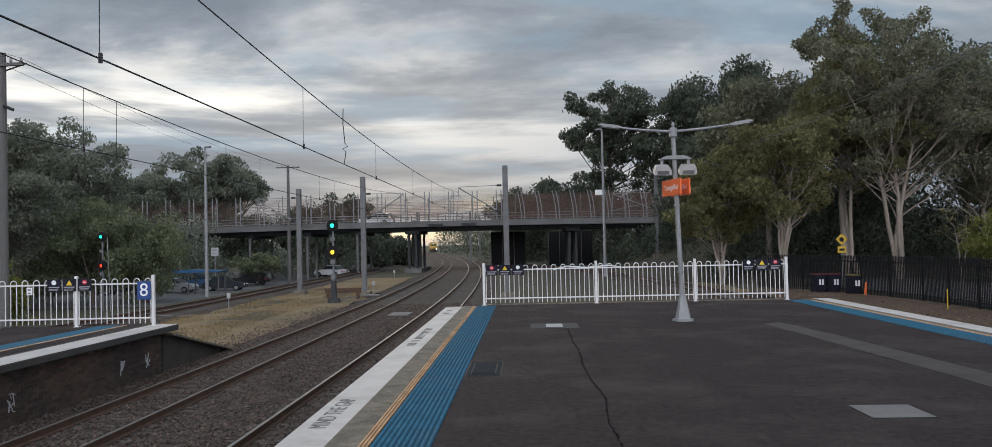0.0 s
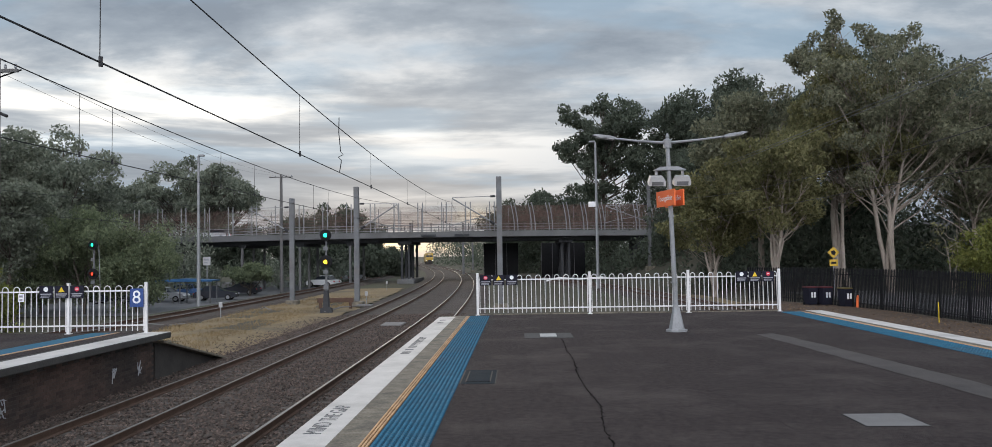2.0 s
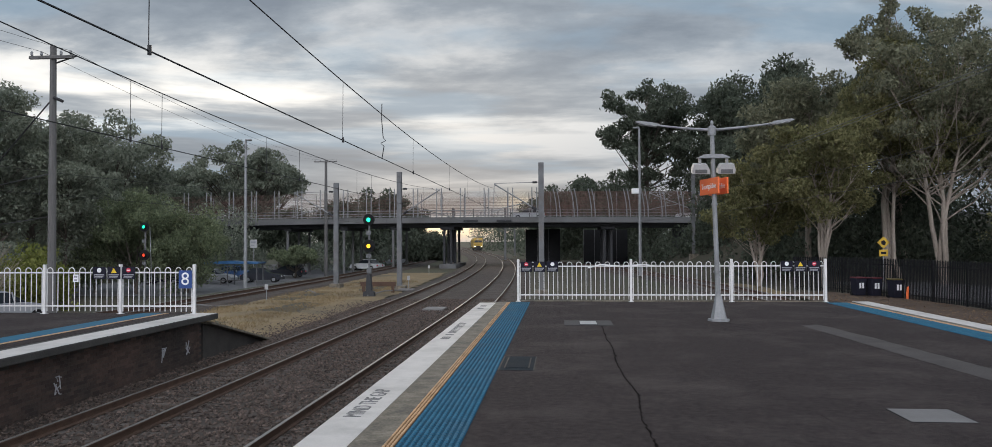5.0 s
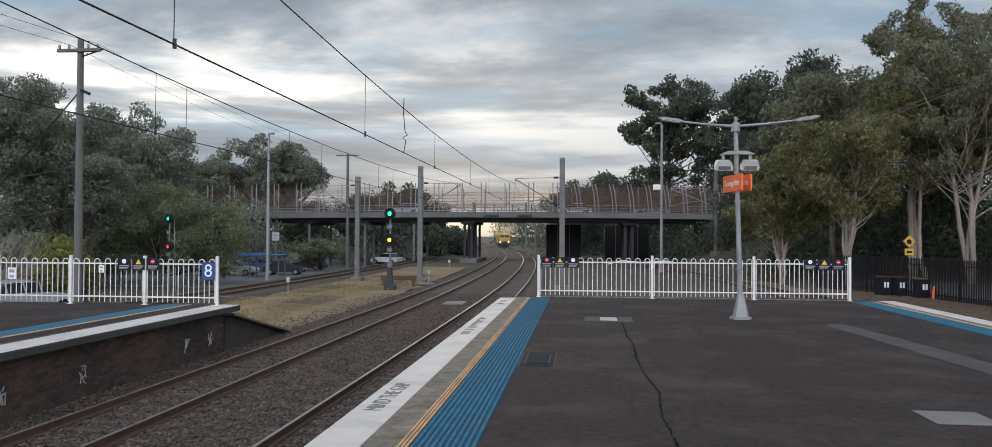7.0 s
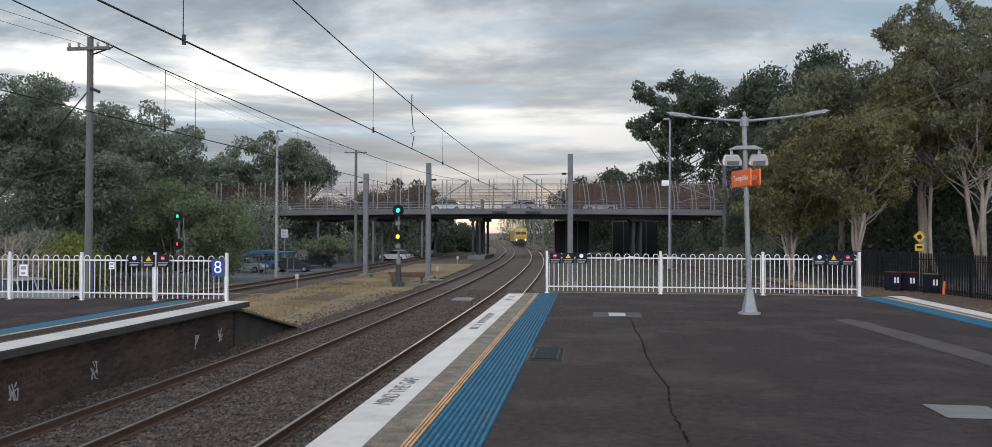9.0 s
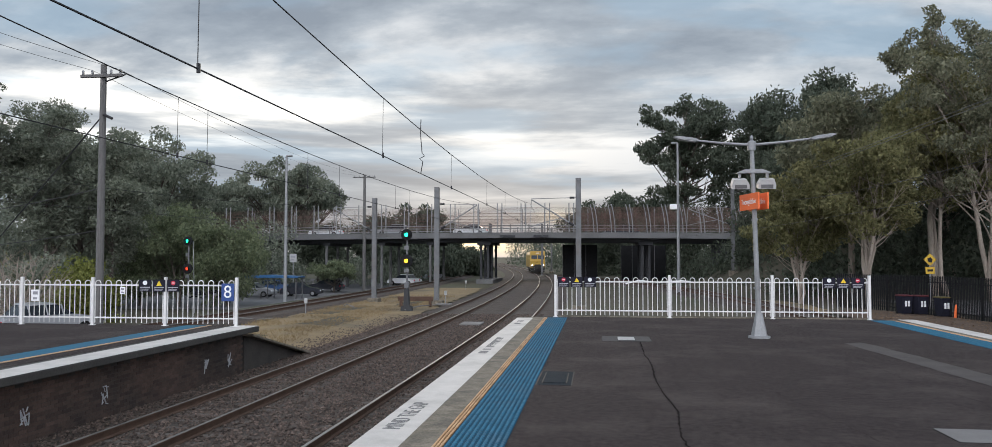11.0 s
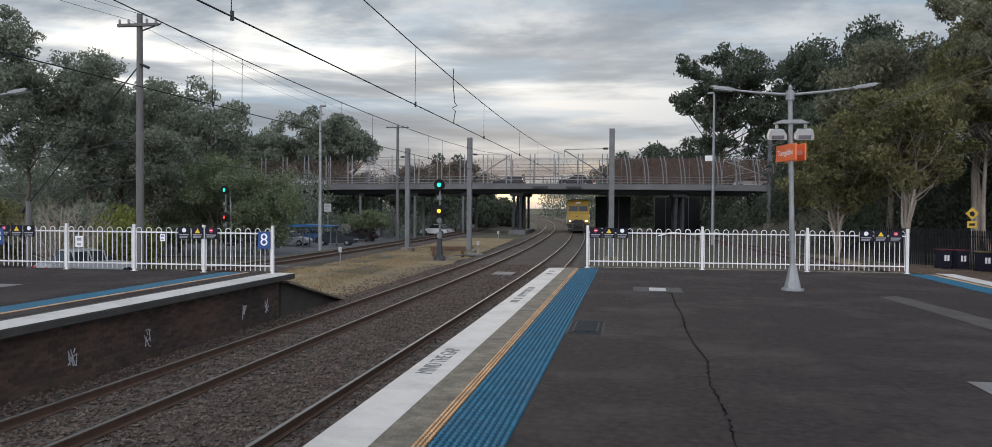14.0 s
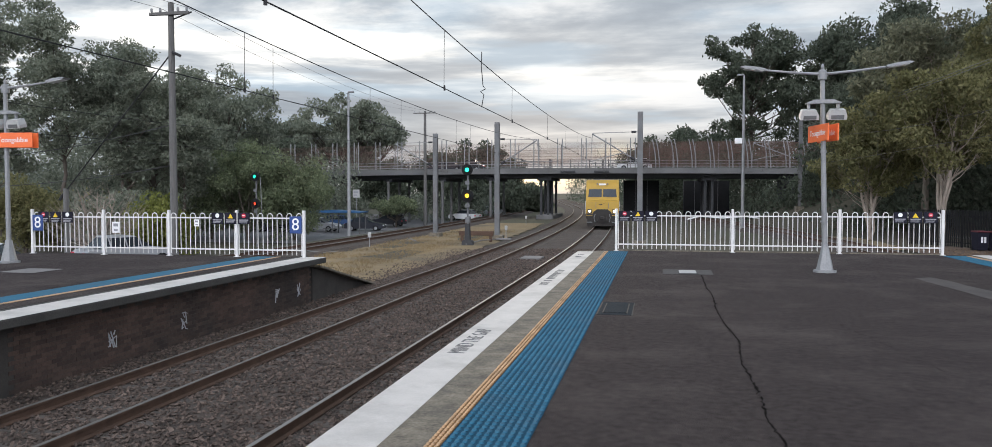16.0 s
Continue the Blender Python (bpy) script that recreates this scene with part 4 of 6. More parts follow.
def wire_path(fn, y0, y1, zfn, step=1.5):
    n = int((y1 - y0) / step)
    return [(fn(y0 + (y1 - y0) * k / n), y0 + (y1 - y0) * k / n, zfn(y0 + (y1 - y0) * k / n)) for k in range(n + 1)]


def messenger_z(y):
    p = (y - 6) % 46 - 23
    return 4.85 + 0.0012 * p * p


def overhead_line(fn, label, droppers, jumpers, y1):
    t = thing("overhead_line", pose(0, 0, 0), label, "overhead wire", "overhead lines")
    part("contact_wire", Mesh().tube(wire_path(fn, -14, y1, lambda y: 3.95, 3), 0.010, 5), WIRE, t)
    part("messenger_wire", Mesh().tube(wire_path(fn, -14, y1, messenger_z, 2), 0.0105, 5), WIRE, t)
    for y in droppers:
        part("dropper", Mesh().tube([(fn(y), y, messenger_z(y)), (fn(y) - 0.01, y, 3.95)], 0.0055, 4).cyl((fn(y), y, 3.91), (fn(y), y, 4.01), 0.022, 0.022, 6), WIRE, t)
    for y in jumpers:
        zt = messenger_z(y)
        q = [(fn(y), y, zt + 0.25), (fn(y) - 0.01, y, zt - 0.1), (fn(y) + 0.03, y, zt - 0.55), (fn(y) + 0.09, y, zt - 0.62), (fn(y) - 0.03, y, zt - 0.68), (fn(y) + 0.05, y, zt - 0.75), (fn(y), y, 3.95)]
        part("jumper", Mesh().tube(q, 0.011, 5), WIRE, t)


overhead_line(lambda y: track_near(y) - 0.05, "contact wire and catenary over the near track", [0.5, 7.8, 15.05, 22.4, 29.8, 36, 42, 47, 58, 66, 74, 82, 90, 100, 110], [18.4], 160)
overhead_line(track_far, "contact wire and catenary over the second track", [5, 14.55, 15.75, 21.6, 24.4, 31.5, 34, 41, 48, 58, 66, 74, 82, 90, 100, 110], [], 160)
overhead_line(track_left, "contact wire and catenary over the outer track", [30, 38, 46, 56, 66, 76, 86, 96], [], 150)
overhead_line(track_right, "contact wire and catenary over the branch track", [46, 56, 66, 76], [], 100)


# feeder wires strung above the verge towards the mast
t = thing("feeder_wire", pose(0, 0, 0), "pair of grey feeder wires sagging past the gum trees", "overhead wire")
for d in (0.0, 0.16):
    a, b = Vector((14.0, 86, 8.5 + d)), Vector((17.2, 4, 9.0 + d))
    part("wire", Mesh().tube([a.lerp(b, k / 16) - Vector((0, 0, 4 * 0.55 * (k / 16) * (1 - k / 16))) for k in range(17)], 0.018, 5), MAST, t)


def timber_pole(x, y, top, r, arms, label):
    g = ground_z(x, y)
    t = thing("power_pole", pose(x, y, g), label, "power pole", "power poles")
    h = top - g
    part("pole", Mesh().tube([(0, 0, -0.3), (0, 0, h * 0.5), (0, 0, h)], [r * 1.15, r, r * 0.8], 10), TIMBER, t)
    for z, w in arms:
        a = part("crossarm", Mesh().box(-w, -0.18, h - z - 0.06, w, -0.06, h - z + 0.06, 0.01), TIMBER, t)
        for u in (-w * 0.9, -w * 0.45, w * 0.45, w * 0.9):
            part("insulator", Mesh().tube([(u, -0.12, h - z + 0.06), (u, -0.12, h - z + 0.1), (u, -0.12, h - z + 0.2), (u, -0.12, h - z + 0.24)], [0.02, 0.05, 0.05, 0.02], 6), GALV, a)
    return t


big = timber_pole(-18.7, 28.2, 9.35, 0.138, [(0.45, 0.85)], "tall weathered timber power pole behind the fence")
part("fuse_holder", Mesh().tube([(0.1, -0.1, 8.9), (0.45, -0.1, 8.75)], 0.06, 6), WIRE, big)
part("bracket", Mesh().tube([(0.1, 0, 10.2), (0.9, 0, 10.45)], 0.03, 5), WIRE, big)
timber_pole(-29.5, 99.0, 12.4, 0.2, [(0.25, 1.5)], "dark timber power pole beside the bridge")
t = thing("stay_wire", pose(0, 0, 0), "slanting stay wire of the power pole", "wire")
part("wire", Mesh().tube([(-18.7, 28.2, 7.4), (-25.5, 30.5, 2.0)], 0.028, 5), WIRE, t)
part("strainer", Mesh().cyl((-25.5, 30.5, 2.0), (-26.0, 30.7, 1.6), 0.06, 0.06, 6), WIRE, t)
part("post", Mesh().cyl((-25.5, 30.5, -2.2), (-25.5, 30.5, 2.1), 0.12, 0.12, 8), TIMBER, t)
t = thing("power_line", pose(0, 0, 0), "thin power wires strung between the poles", "wire")
for u in (-0.38, 0.75):
    for a, b in ((Vector((-18.7 + u, 28.1, 9.12)), Vector((-29.5 + u * 1.6, 98.9, 12.4))), (Vector((-18.7 + u, 28.1, 9.12)), Vector((-16.5 + u, -12, 9.4)))):
        part("wire", Mesh().tube([a.lerp(b, k / 14) - Vector((0, 0, 4 * 0.9 * (k / 14) * (1 - k / 14))) for k in range(15)], 0.008, 4), WIRE, t)
for z0, z1, s in ((4.6, 4.4, 0.6), (3.0, 2.6, 0.5)):
    a, b = Vector((-18.7, 28.2, z0)), Vector((-48, 44, z1))
    part("wire", Mesh().tube([a.lerp(b, k / 12) - Vector((0, 0, 4 * s * (k / 12) * (1 - k / 12))) for k in range(13)], 0.02, 4), WIRE, t)


def street_lamp(x, y, top, arm, label, box=False):
    g = ground_z(x, y)
    t = thing("street_lamp", pose(x, y, g), label, "street lamp", "street lamps")
    h = top - g
    part("pole", Mesh().tube([(0, 0, 0), (0, 0, h * 0.5), (0, 0, h)], [0.16, 0.13, 0.09], 8), GALV, t)
    part("lamp_head", Mesh().box(min(0, arm), -0.15, h - 0.02, max(0, arm), 0.15, h + 0.12, 0.03), GALV, t, "small lamp head, unlit")
    if box:
        part("control_box", Mesh().box(-0.75, -0.2, h - 6.2, -0.1, 0.2, h - 5.7, 0.03), WHITE, t)


street_lamp(-24.6, 61.0, 10.0, 0.45, "tall grey street lamp beside the outer track")
street_lamp(7.6, 76.0, 12.6, -0.6, "tall grey lamp post beside the branch track", True)


# ---- colour light signals ----
def rail_signal(x, y, z_up, z_low, lit_low, label, base):
    g = ground_z(x, y)
    t = thing("rail_signal", pose(x, y, g), label, "railway signal", "signals")
    h = z_up - g
    hl = z_low - g
    part("post", Mesh().cyl((0, 0.1, 0), (0, 0.1, h), 0.075, 0.06, 8), MAST, t)
    if base:
        part("base", Mesh().prism([(-0.36, 0), (0.36, 0), (0.34, 0.35), (0.17, 0.42), (0.12, 1.45), (-0.12, 1.45), (-0.17, 0.42), (-0.34, 0.35)], "y", -0.15, 0.25), SHADE_AND_DARK, t, "dark tapered steel base")
        part("equipment_box", Mesh().box(-0.15, -0.05, 1.5, 0.15, 0.22, 1.85, 0.02), MAST, t)
    else:
        part("ladder", Mesh().cyl((0.45, 0.3, 0), (0.25, 0.3, h), 0.03, 0.03, 5), GALV, t)
    for hz, lit, r in ((h, LAMP_GREEN, 0.36), (hl, lit_low, 0.40)):
        head = part("signal_head", Mesh().disc((0, -0.08, hz), (0, 1, 0), r, 0.1, 20), BLACK, t, "round black signal head")
        part("hood", Mesh().tube([(0, -0.3, hz), (0, -0.08, hz)], [0.16, 0.16], 14, caps=False), BLACK, head)
        part("lens", Mesh().disc((0, -0.1, hz), (0, -1, 0), 0.13, 0.02, 16), lit, head, "lit lens")
    part("marker", Mesh().box(-0.14, -0.1, (h + hl) / 2 - 0.12, 0.14, -0.06, (h + hl) / 2 + 0.12), MAST, t)
    part("plate", Mesh().box(-0.16, -0.1, hl - 0.75, 0.16, -0.04, hl - 0.5, 0.02), MAST, t)


rail_signal(-11.85, 49.2, 3.37, 1.72, LAMP_AMBER, "black railway signal showing green over yellow", True)
rail_signal(-31.5, 58.5, 3.2, 1.05, LAMP_RED, "black railway signal showing green over red", False)

# small lineside things
for x, y in ((-17.2, 45.9), (-10.9, 57.3), (-13.5, 82)):
    s = thing("lineside_post", pose(x, y, -1.45), "short pale lineside post with a box", "post", "lineside posts")
    part("post", Mesh().cyl((0, 0, 0), (0, 0, 0.7), 0.03, 0.03, 6), GALV, s)
    part("box", Mesh().box(-0.1, -0.06, 0.65, 0.1, 0.06, 0.95, 0.02), PALE_LID, s)
for pts in (((-20.3, 39, -1.4), (-19.0, 40.5, -1.25), (-18.0, 40.8, -1.38), (-17.6, 42, -1.4)), ((-17.2, 53, -1.4), (-16.6, 52, -1.2), (-15.8, 51, -1.35)), ((-11.9, 49, -1.35), (-11.3, 51, -1.2), (-10.9, 54.5, -1.36), (-10.7, 56, -1.38))):
    s = thing("cable_conduit", pose(0, 0, 0), "pale plastic cable conduit lying beside the track", "conduit", "conduits")
    part("pipe", Mesh().tube(pts, 0.04, 6), PIT, s)
for x, y, w, d in ((-6.0, 38.5, 0.5, 0.7), (-10.4, 54.0, 0.5, 0.4)):
    s = thing("concrete_slab", pose(x, y, BED_Z - 0.03), "small pale slab lying in the ballast", "slab", "slabs")
    part("slab", Mesh().box(-w, -d, 0, w, d, 0.12, 0.02), PIT, s)
s = thing("timber_barrier", pose(-12.0, 52.8, -1.45), "low rusty rail barrier near the mast", "barrier")
part("beam", Mesh().box(-1.3, -0.08, 0.45, 1.1, 0.08, 0.75, 0.02), RUST, s)
for u in (-1.1, 0.9):
    part("leg", Mesh().box(u - 0.09, -0.09, 0, u + 0.09, 0.09, 0.46, 0.01), RUST, s)

# ---- road bridge ----
BY = 101.0
bridge = thing("road_bridge", pose(0, BY, 0), "concrete road bridge with rusty mesh screens over the railway", "bridge")


def deck_z(x):
    """Height of the top of the deck edge, slightly arched over the tracks."""
    return 4.8 - 0.00022 * (max(-60, min(30, x)) + 12) ** 2


def span(M, x0, x1, lo, hi, ya, yb, n=12):
    vs, fs = [], []
    for k in range(n + 1):
        a = x0 + (x1 - x0) * k / n
        z = deck_z(a)
        vs += [(a, ya, z + lo), (a, yb, z + lo), (a, yb, z + hi), (a, ya, z + hi)]
        if k:
            o = 4 * k - 4
            fs += [(o + q, o + (q + 1) % 4, o + 4 + (q + 1) % 4, o + 4 + q) for q in range(4)]
    fs += [(0, 1, 2, 3), (4 * n, 4 * n + 1, 4 * n + 2, 4 * n + 3)]
    return M.add(vs, fs)


BX0, BX1 = -75.0, 40.0
part("deck", span(Mesh(), BX0, BX1, -0.45, 0.0, 0, 11), BRIDGE_CONC, bridge, "grey concrete deck")
part("parapet_kerb", span(Mesh(), BX0, BX1, 0.002, 0.28, 0.0, 0.35), BRIDGE_CONC, bridge)
part("far_kerb", span(Mesh(), BX0, BX1, 0.002, 0.28, 10.65, 11), BRIDGE_CONC, bridge)
# girders, caps and abutment carry the shade below the deck in their colour
for ya in (1.6, 4.2, 6.8, 9.4):
    part("girder", span(Mesh(), BX0, BX1, -0.95, -0.452, ya, ya + 0.45), SHADE_AND_DARK, bridge, "girder under the deck, coloured dark for its shade")
for x, ys in ((-14.9, (1.6, 5.5, 9.8)), (-14.0, (1.6, 5.5, 9.8)), (-28, (1, 5.5, 10)), (-35.5, (1, 5.5, 10)), (-45, (1, 5.5, 10)), (5.7, (1.6, 5.5, 9.8)), (6.6, (1.6, 5.5, 9.8)), (-21.5, (1, 5.5, 10))):
    for y in ys:
        # piers from x = -20 rightwards are coloured as shaded, the others plain concrete
        p = part("pier", Mesh().box(x - 0.15, y - 0.15, -2.5, x + 0.15, y + 0.15, deck_z(x) - 1.3, 0.03), BRIDGE_CONC if x < -20 else SHADE_AND_DARK, bridge, "square bridge pier")
    part("pier_cap", Mesh().box(x - 0.45, 1.0, deck_z(x) - 1.3, x + 0.45, 10.4, deck_z(x) - 0.952, 0.03), SHADE_AND_DARK, bridge)
part("pier_footing", Mesh().box(-15.4, 0.2, -1.7, -13.2, 11, -0.95, 0.05), BRIDGE_CONC, bridge)
part("abutment", Mesh().box(15.5, 0.6, -1.6, 19.5, 10.6, 3.6, 0.04), SHADE_AND_DARK, bridge, "abutment wall, coloured dark for the shade under the bridge")
for xx in (-12.2, -7.95):
    part("deck_bracket", Mesh().box(xx, -0.14, deck_z(xx) - 0.36, xx + 1.9, -0.004, deck_z(xx) - 0.08, 0.03), SHADE_AND_DARK, bridge, "dark box hung on the deck edge")
# two rows of near-black panels for a dark wall of unknown kind
hoarding = thing("hoarding", pose(0, 117.5, -1.6), "tall dark panels beside the track under the bridge", "hoarding")
for x0, y0, n in ((-4.7, -6.5, 3), (3.5, 0.0, 4)):
    for k in range(n):
        part("panel", Mesh().box(x0 + 1.6 * k, y0, 0, x0 + 1.58 + 1.6 * k, y0 + 0.08, 5.2, 0.01), BLACK, hoarding)
        part("post", Mesh().box(x0 - 0.03 + 1.6 * k, y0 - 0.06, 0, x0 + 0.03 + 1.6 * k, y0 - 0.003, 5.3), MAST, hoarding)


def curved_post(x, h, bow):
    pts = [(x + bow * 0.0, 0.18, deck_z(x) + 0.25)]
    for q in (0.25, 0.5, 0.75, 1.0):
        pts.append((x - bow * q * q, 0.18 - 0.35 * bow * q * q, deck_z(x) + 0.25 + h * q))
    return pts


x = BX0 + 20
k = 0
while x < BX1 - 4:
    tall = x > -2.5
    h = 3.55 if tall else 3.75
    bow = 0.45 if tall else 0.0
    gap = 0.22 if tall else 0.30
    for u in (-gap, gap):
        part("screen_post", Mesh().tube(curved_post(x + u, h, bow), 0.07, 5), GALV, bridge)
    x += 2.2 if tall else 3.05
    k += 1
W1, W2 = Mesh(), Mesh()
for j in range(26):
    z = 0.5 + j * 0.118
    for M, xa, xb, n in ((W1, -2.5, 20.0, 5), (W2, -55, -2.5, 10)):
        q = j / 26
        bow = 0.16 * q * q if M is W1 else 0
        pts = [(xa + (xb - xa) * i / n, 0.2 - bow, deck_z(xa + (xb - xa) * i / n) + z) for i in range(n + 1)]
        M.tube(pts, 0.026 if M is W1 else 0.018, 4)
for xx in np.arange(-2.4, 20, 0.11):
    W1.tube([(xx, 0.2, deck_z(xx) + 0.4), (xx, 0.1, deck_z(xx) + 2.2), (xx, 0.04, deck_z(xx) + 3.4)], 0.02, 3)
part("screen_mesh", W1, SCREEN, bridge, "rusty brown mesh screen", kind="stuff")
part("screen_mesh", W2, SCREEN, bridge, "rusty wire screen", kind="stuff")
W3 = Mesh()
for j in range(14):
    W3.tube([(xx, 10.8, deck_z(xx) + 0.6 + j * 0.21) for xx in (-55, -20, 20)], 0.022, 4)
part("far_screen_mesh", W3, SCREEN, bridge, "rusty mesh screen on the far side", kind="stuff")
for ya in (0.6, 10.4):
    for z in (0.75, 1.1):
        part("guard_rail", span(Mesh(), BX0 + 15, BX1 - 4, z, z + 0.1, ya, ya + 0.06), GALV, bridge)
    for xx in np.arange(BX0 + 16, BX1 - 5, 2.4):
        part("guard_post", Mesh().box(xx - 0.06, ya + 0.062, deck_z(xx) + 0.002, xx + 0.06, ya + 0.15, deck_z(xx) + 1.35), MAST, bridge)
for xx in np.arange(-50, 18, 3.05):
    part("far_post", Mesh().cyl((xx, 10.85, deck_z(xx) + 0.25), (xx, 10.85, deck_z(xx) + 3.9), 0.06, 0.06, 5), GALV, bridge)


# ---- trees ----
def leaf_cloud(rng, centres, radii, count, size, flat=0.75, droop=0.5):
    """Many small leaf sprays gathered round the centres; returns vertex and face arrays."""
    count, size = int(count * 1.2), size * 0.78
    w = radii ** 2
    pick = rng.choice(len(centres), count, p=w / w.sum())
    d = rng.normal(size=(count, 3))
    d /= np.linalg.norm(d, axis=1)[:, None]
    rad = radii[pick] * (0.35 + 0.62 * np.sqrt(rng.random(count)) + np.abs(rng.normal(0, 0.16, count)))
    P = centres[pick] + d * rad[:, None] * np.array([1, 1, flat])
    # each spray: a thin kite, mostly hanging
    a = rng.normal(size=(count, 3))
    a[:, 2] -= droop * 1.6
    a /= np.linalg.norm(a, axis=1)[:, None]
    b = np.cross(a, rng.normal(size=(count, 3)))
    b /= np.linalg.norm(b, axis=1)[:, None]
    s = size * rng.uniform(0.55, 1.5, count)[:, None]
    V = np.stack([P - a * s, P + b * s * 0.42, P + a * s, P - b * s * 0.42], 1)
    F = np.arange(count * 4).reshape(-1, 4)
    return V.reshape(-1, 3), F


def leaf_mesh(V, F, material):
    me = bpy.data.meshes.new("crown")
    me.from_pydata(V.tolist(), [], F.tolist())
    me.materials.append(material)
    return me


def tree(name, x, y, height, label, seed, leaf, bark=BARK, width=4.0, low=0.35, lobes=34, clump=1.3, leaves=12000, size=0.24, r=0.3, stems=1, fork=0.22, droop=0.5, flat=0.75, lean=0.0, category="tree"):
    """Stems, limbs that climb from them to the lobes of the crown, and leaf sprays round each lobe."""
    rng = np.random.default_rng(seed)
    t = thing(name, pose(x, y, ground_z(x, y) - 0.1), label, category, "trees")
    M = Mesh()
    stem_paths = []
    for s in range(stems):
        a = 2.4 * s + seed
        off = width * (0.32 if stems > 1 else 0.06)
        top = Vector((math.cos(a) * off + lean, math.sin(a) * off, height * rng.uniform(0.72, 0.86)))
        pts = []
        w = Vector((0, 0, 0))
        for k in range(9):
            q = k / 8
            w = w + Vector((*rng.normal(0, 0.018 * height, 2), 0)) * 0.5
            pts.append(Vector((top.x * q ** 1.2, top.y * q ** 1.2, top.z * q)) + w * (1 if k else 0))
        M.tube(pts, [r * (1 - 0.86 * k / 8) * (1.25 if k == 0 else 1) for k in range(9)], 8, caps=False)
        stem_paths.append(pts)
    zc, rz = height * (1 + low) / 2, height * (1 - low) / 2
    C, R = [], []
    for k in range(lobes):
        d = rng.normal(size=3)
        d /= np.linalg.norm(d)
        q = rng.random() ** 0.45
        c = Vector((d[0] * width * q + lean * 0.6, d[1] * width * q, zc + d[2] * (rz - clump * 0.5) * q))
        C.append(c)
        R.append(clump * rng.uniform(0.55, 1.25))
        pts = stem_paths[k % stems] if stems > 1 else stem_paths[0]
        h = math.hypot(c.x, c.y)
        zs = min(max(c.z - 1.0 * h, fork * height), pts[-1].z)
        f = zs / pts[-1].z * 8
        i0 = min(7, int(f))
        s0 = pts[i0].lerp(pts[i0 + 1], f - i0)
        mid = s0.lerp(c, 0.5) + Vector((*rng.normal(0, 0.06 * h + 0.05, 2), -0.10 * h + rng.normal(0, 0.1)))
        rl = max(0.026, r * 0.36 * (1 - 0.6 * zs / height))
        M.tube([s0, s0.lerp(mid, 0.5) + Vector((0, 0, 0.02 * h)), mid, mid.lerp(c, 0.55), c], [rl, rl * 0.8, rl * 0.6, rl * 0.4, rl * 0.15], 5, caps=False)
        for _ in range(2):
            e = c + Vector(rng.normal(0, clump * 0.6, 3))
            M.tube([mid.lerp(c, 0.3), e], [rl * 0.4, rl * 0.1], 4, caps=False)
            C.append(e)
            R.append(clump * rng.uniform(0.4, 0.8))
    part("trunk", M, bark, t, "", True)
    V, F = leaf_cloud(rng, np.array([tuple(c) for c in C]), np.array(R), leaves, size, flat, droop)
    part("crown", leaf_mesh(V, F, leaf), leaf, t)
    return t


def thicket(name, boxes, leaf, count, size, label, seed):
    """A tangled mass of foliage too dense to pick apart: boxes of (x0, x1, y0, y1, top)."""
    rng = np.random.default_rng(seed)
    C, R = [], []
    for x0, x1, y0, y1, top in boxes:
        for _ in range(int((x1 - x0) * 2.2)):
            x, y = rng.uniform(x0, x1), rng.uniform(y0, y1)
            g = ground_z(x, y)
            h = top * rng.uniform(0.55, 1.0)
            z = 0.5
            while z < h:
                C.append((x + rng.normal(0, 0.4), y + rng.normal(0, 0.5), g + z))
                R.append(rng.uniform(0.9, 1.6))
                z += 1.5
    V, F = leaf_cloud(rng, np.array(C), np.array(R), count, size, 0.85)
    me = leaf_mesh(V, F, leaf)
    me.name = name
    tagged(new(name, me), label, "undergrowth", kind="stuff")


GUM = "tall gum tree with pale forked limbs and grey-green leaves"
THIN = "spreading gum tree with several thin pale stems"
DARKGUM = "dark gum tree standing beyond the bridge"
# gums behind the black fence
tree("gum_tree", 26.3, 57.0, 19.3, GUM, 11, LEAF_GUM, width=6.2, low=0.32, lobes=100, clump=0.85, leaves=26000, size=0.17, r=0.2, stems=4, fork=0.12)
tree("gum_tree", 23.9, 60.5, 21.2, "tall slender gum tree with an open airy crown", 12, LEAF_GUM, width=2.7, low=0.68, lobes=16, clump=0.72, leaves=5000, size=0.17, r=0.26, fork=0.55, stems=2)
tree("gum_tree", 24.0, 58.0, 17.5, GUM, 13, LEAF_OLIVE, width=4.2, low=0.34, lobes=70, clump=0.9, leaves=21000, size=0.17, r=0.19, fork=0.28)
tree("gum_tree", 33.0, 58.0, 16.0, GUM, 14, LEAF_GUM, width=5.2, low=0.3, lobes=76, clump=0.95, leaves=21000, size=0.17, r=0.2, fork=0.2)
tree("gum_tree", 18.0, 56.0, 12.6, THIN, 15, LEAF_OLIVE, width=4.1, low=0.33, lobes=80, clump=0.8, leaves=21000, size=0.17, r=0.14, stems=6, fork=0.2)
tree("gum_tree", 14.6, 60.0, 10.2, THIN, 16, LEAF_OLIVE, width=3.4, low=0.3, lobes=70, clump=0.75, leaves=19000, size=0.17, r=0.12, stems=6, fork=0.2)
tree("gum_tree", 20.0, 66.0, 17.4, GUM, 17, LEAF_GUM, width=4.4, low=0.3, lobes=66, clump=1.05, leaves=21000, size=0.22, r=0.3)
tree("gum_tree", 38.5, 62.0, 16.5, GUM, 18, LEAF_GUM, width=5.5, low=0.25, lobes=44, clump=1.5, leaves=19000, size=0.24, r=0.3)
tree("gum_tree", 29.0, 70.0, 20.5, GUM, 19, LEAF_DARK, width=6.0, low=0.25, lobes=50, clump=1.6, leaves=22000, size=0.26, r=0.32)
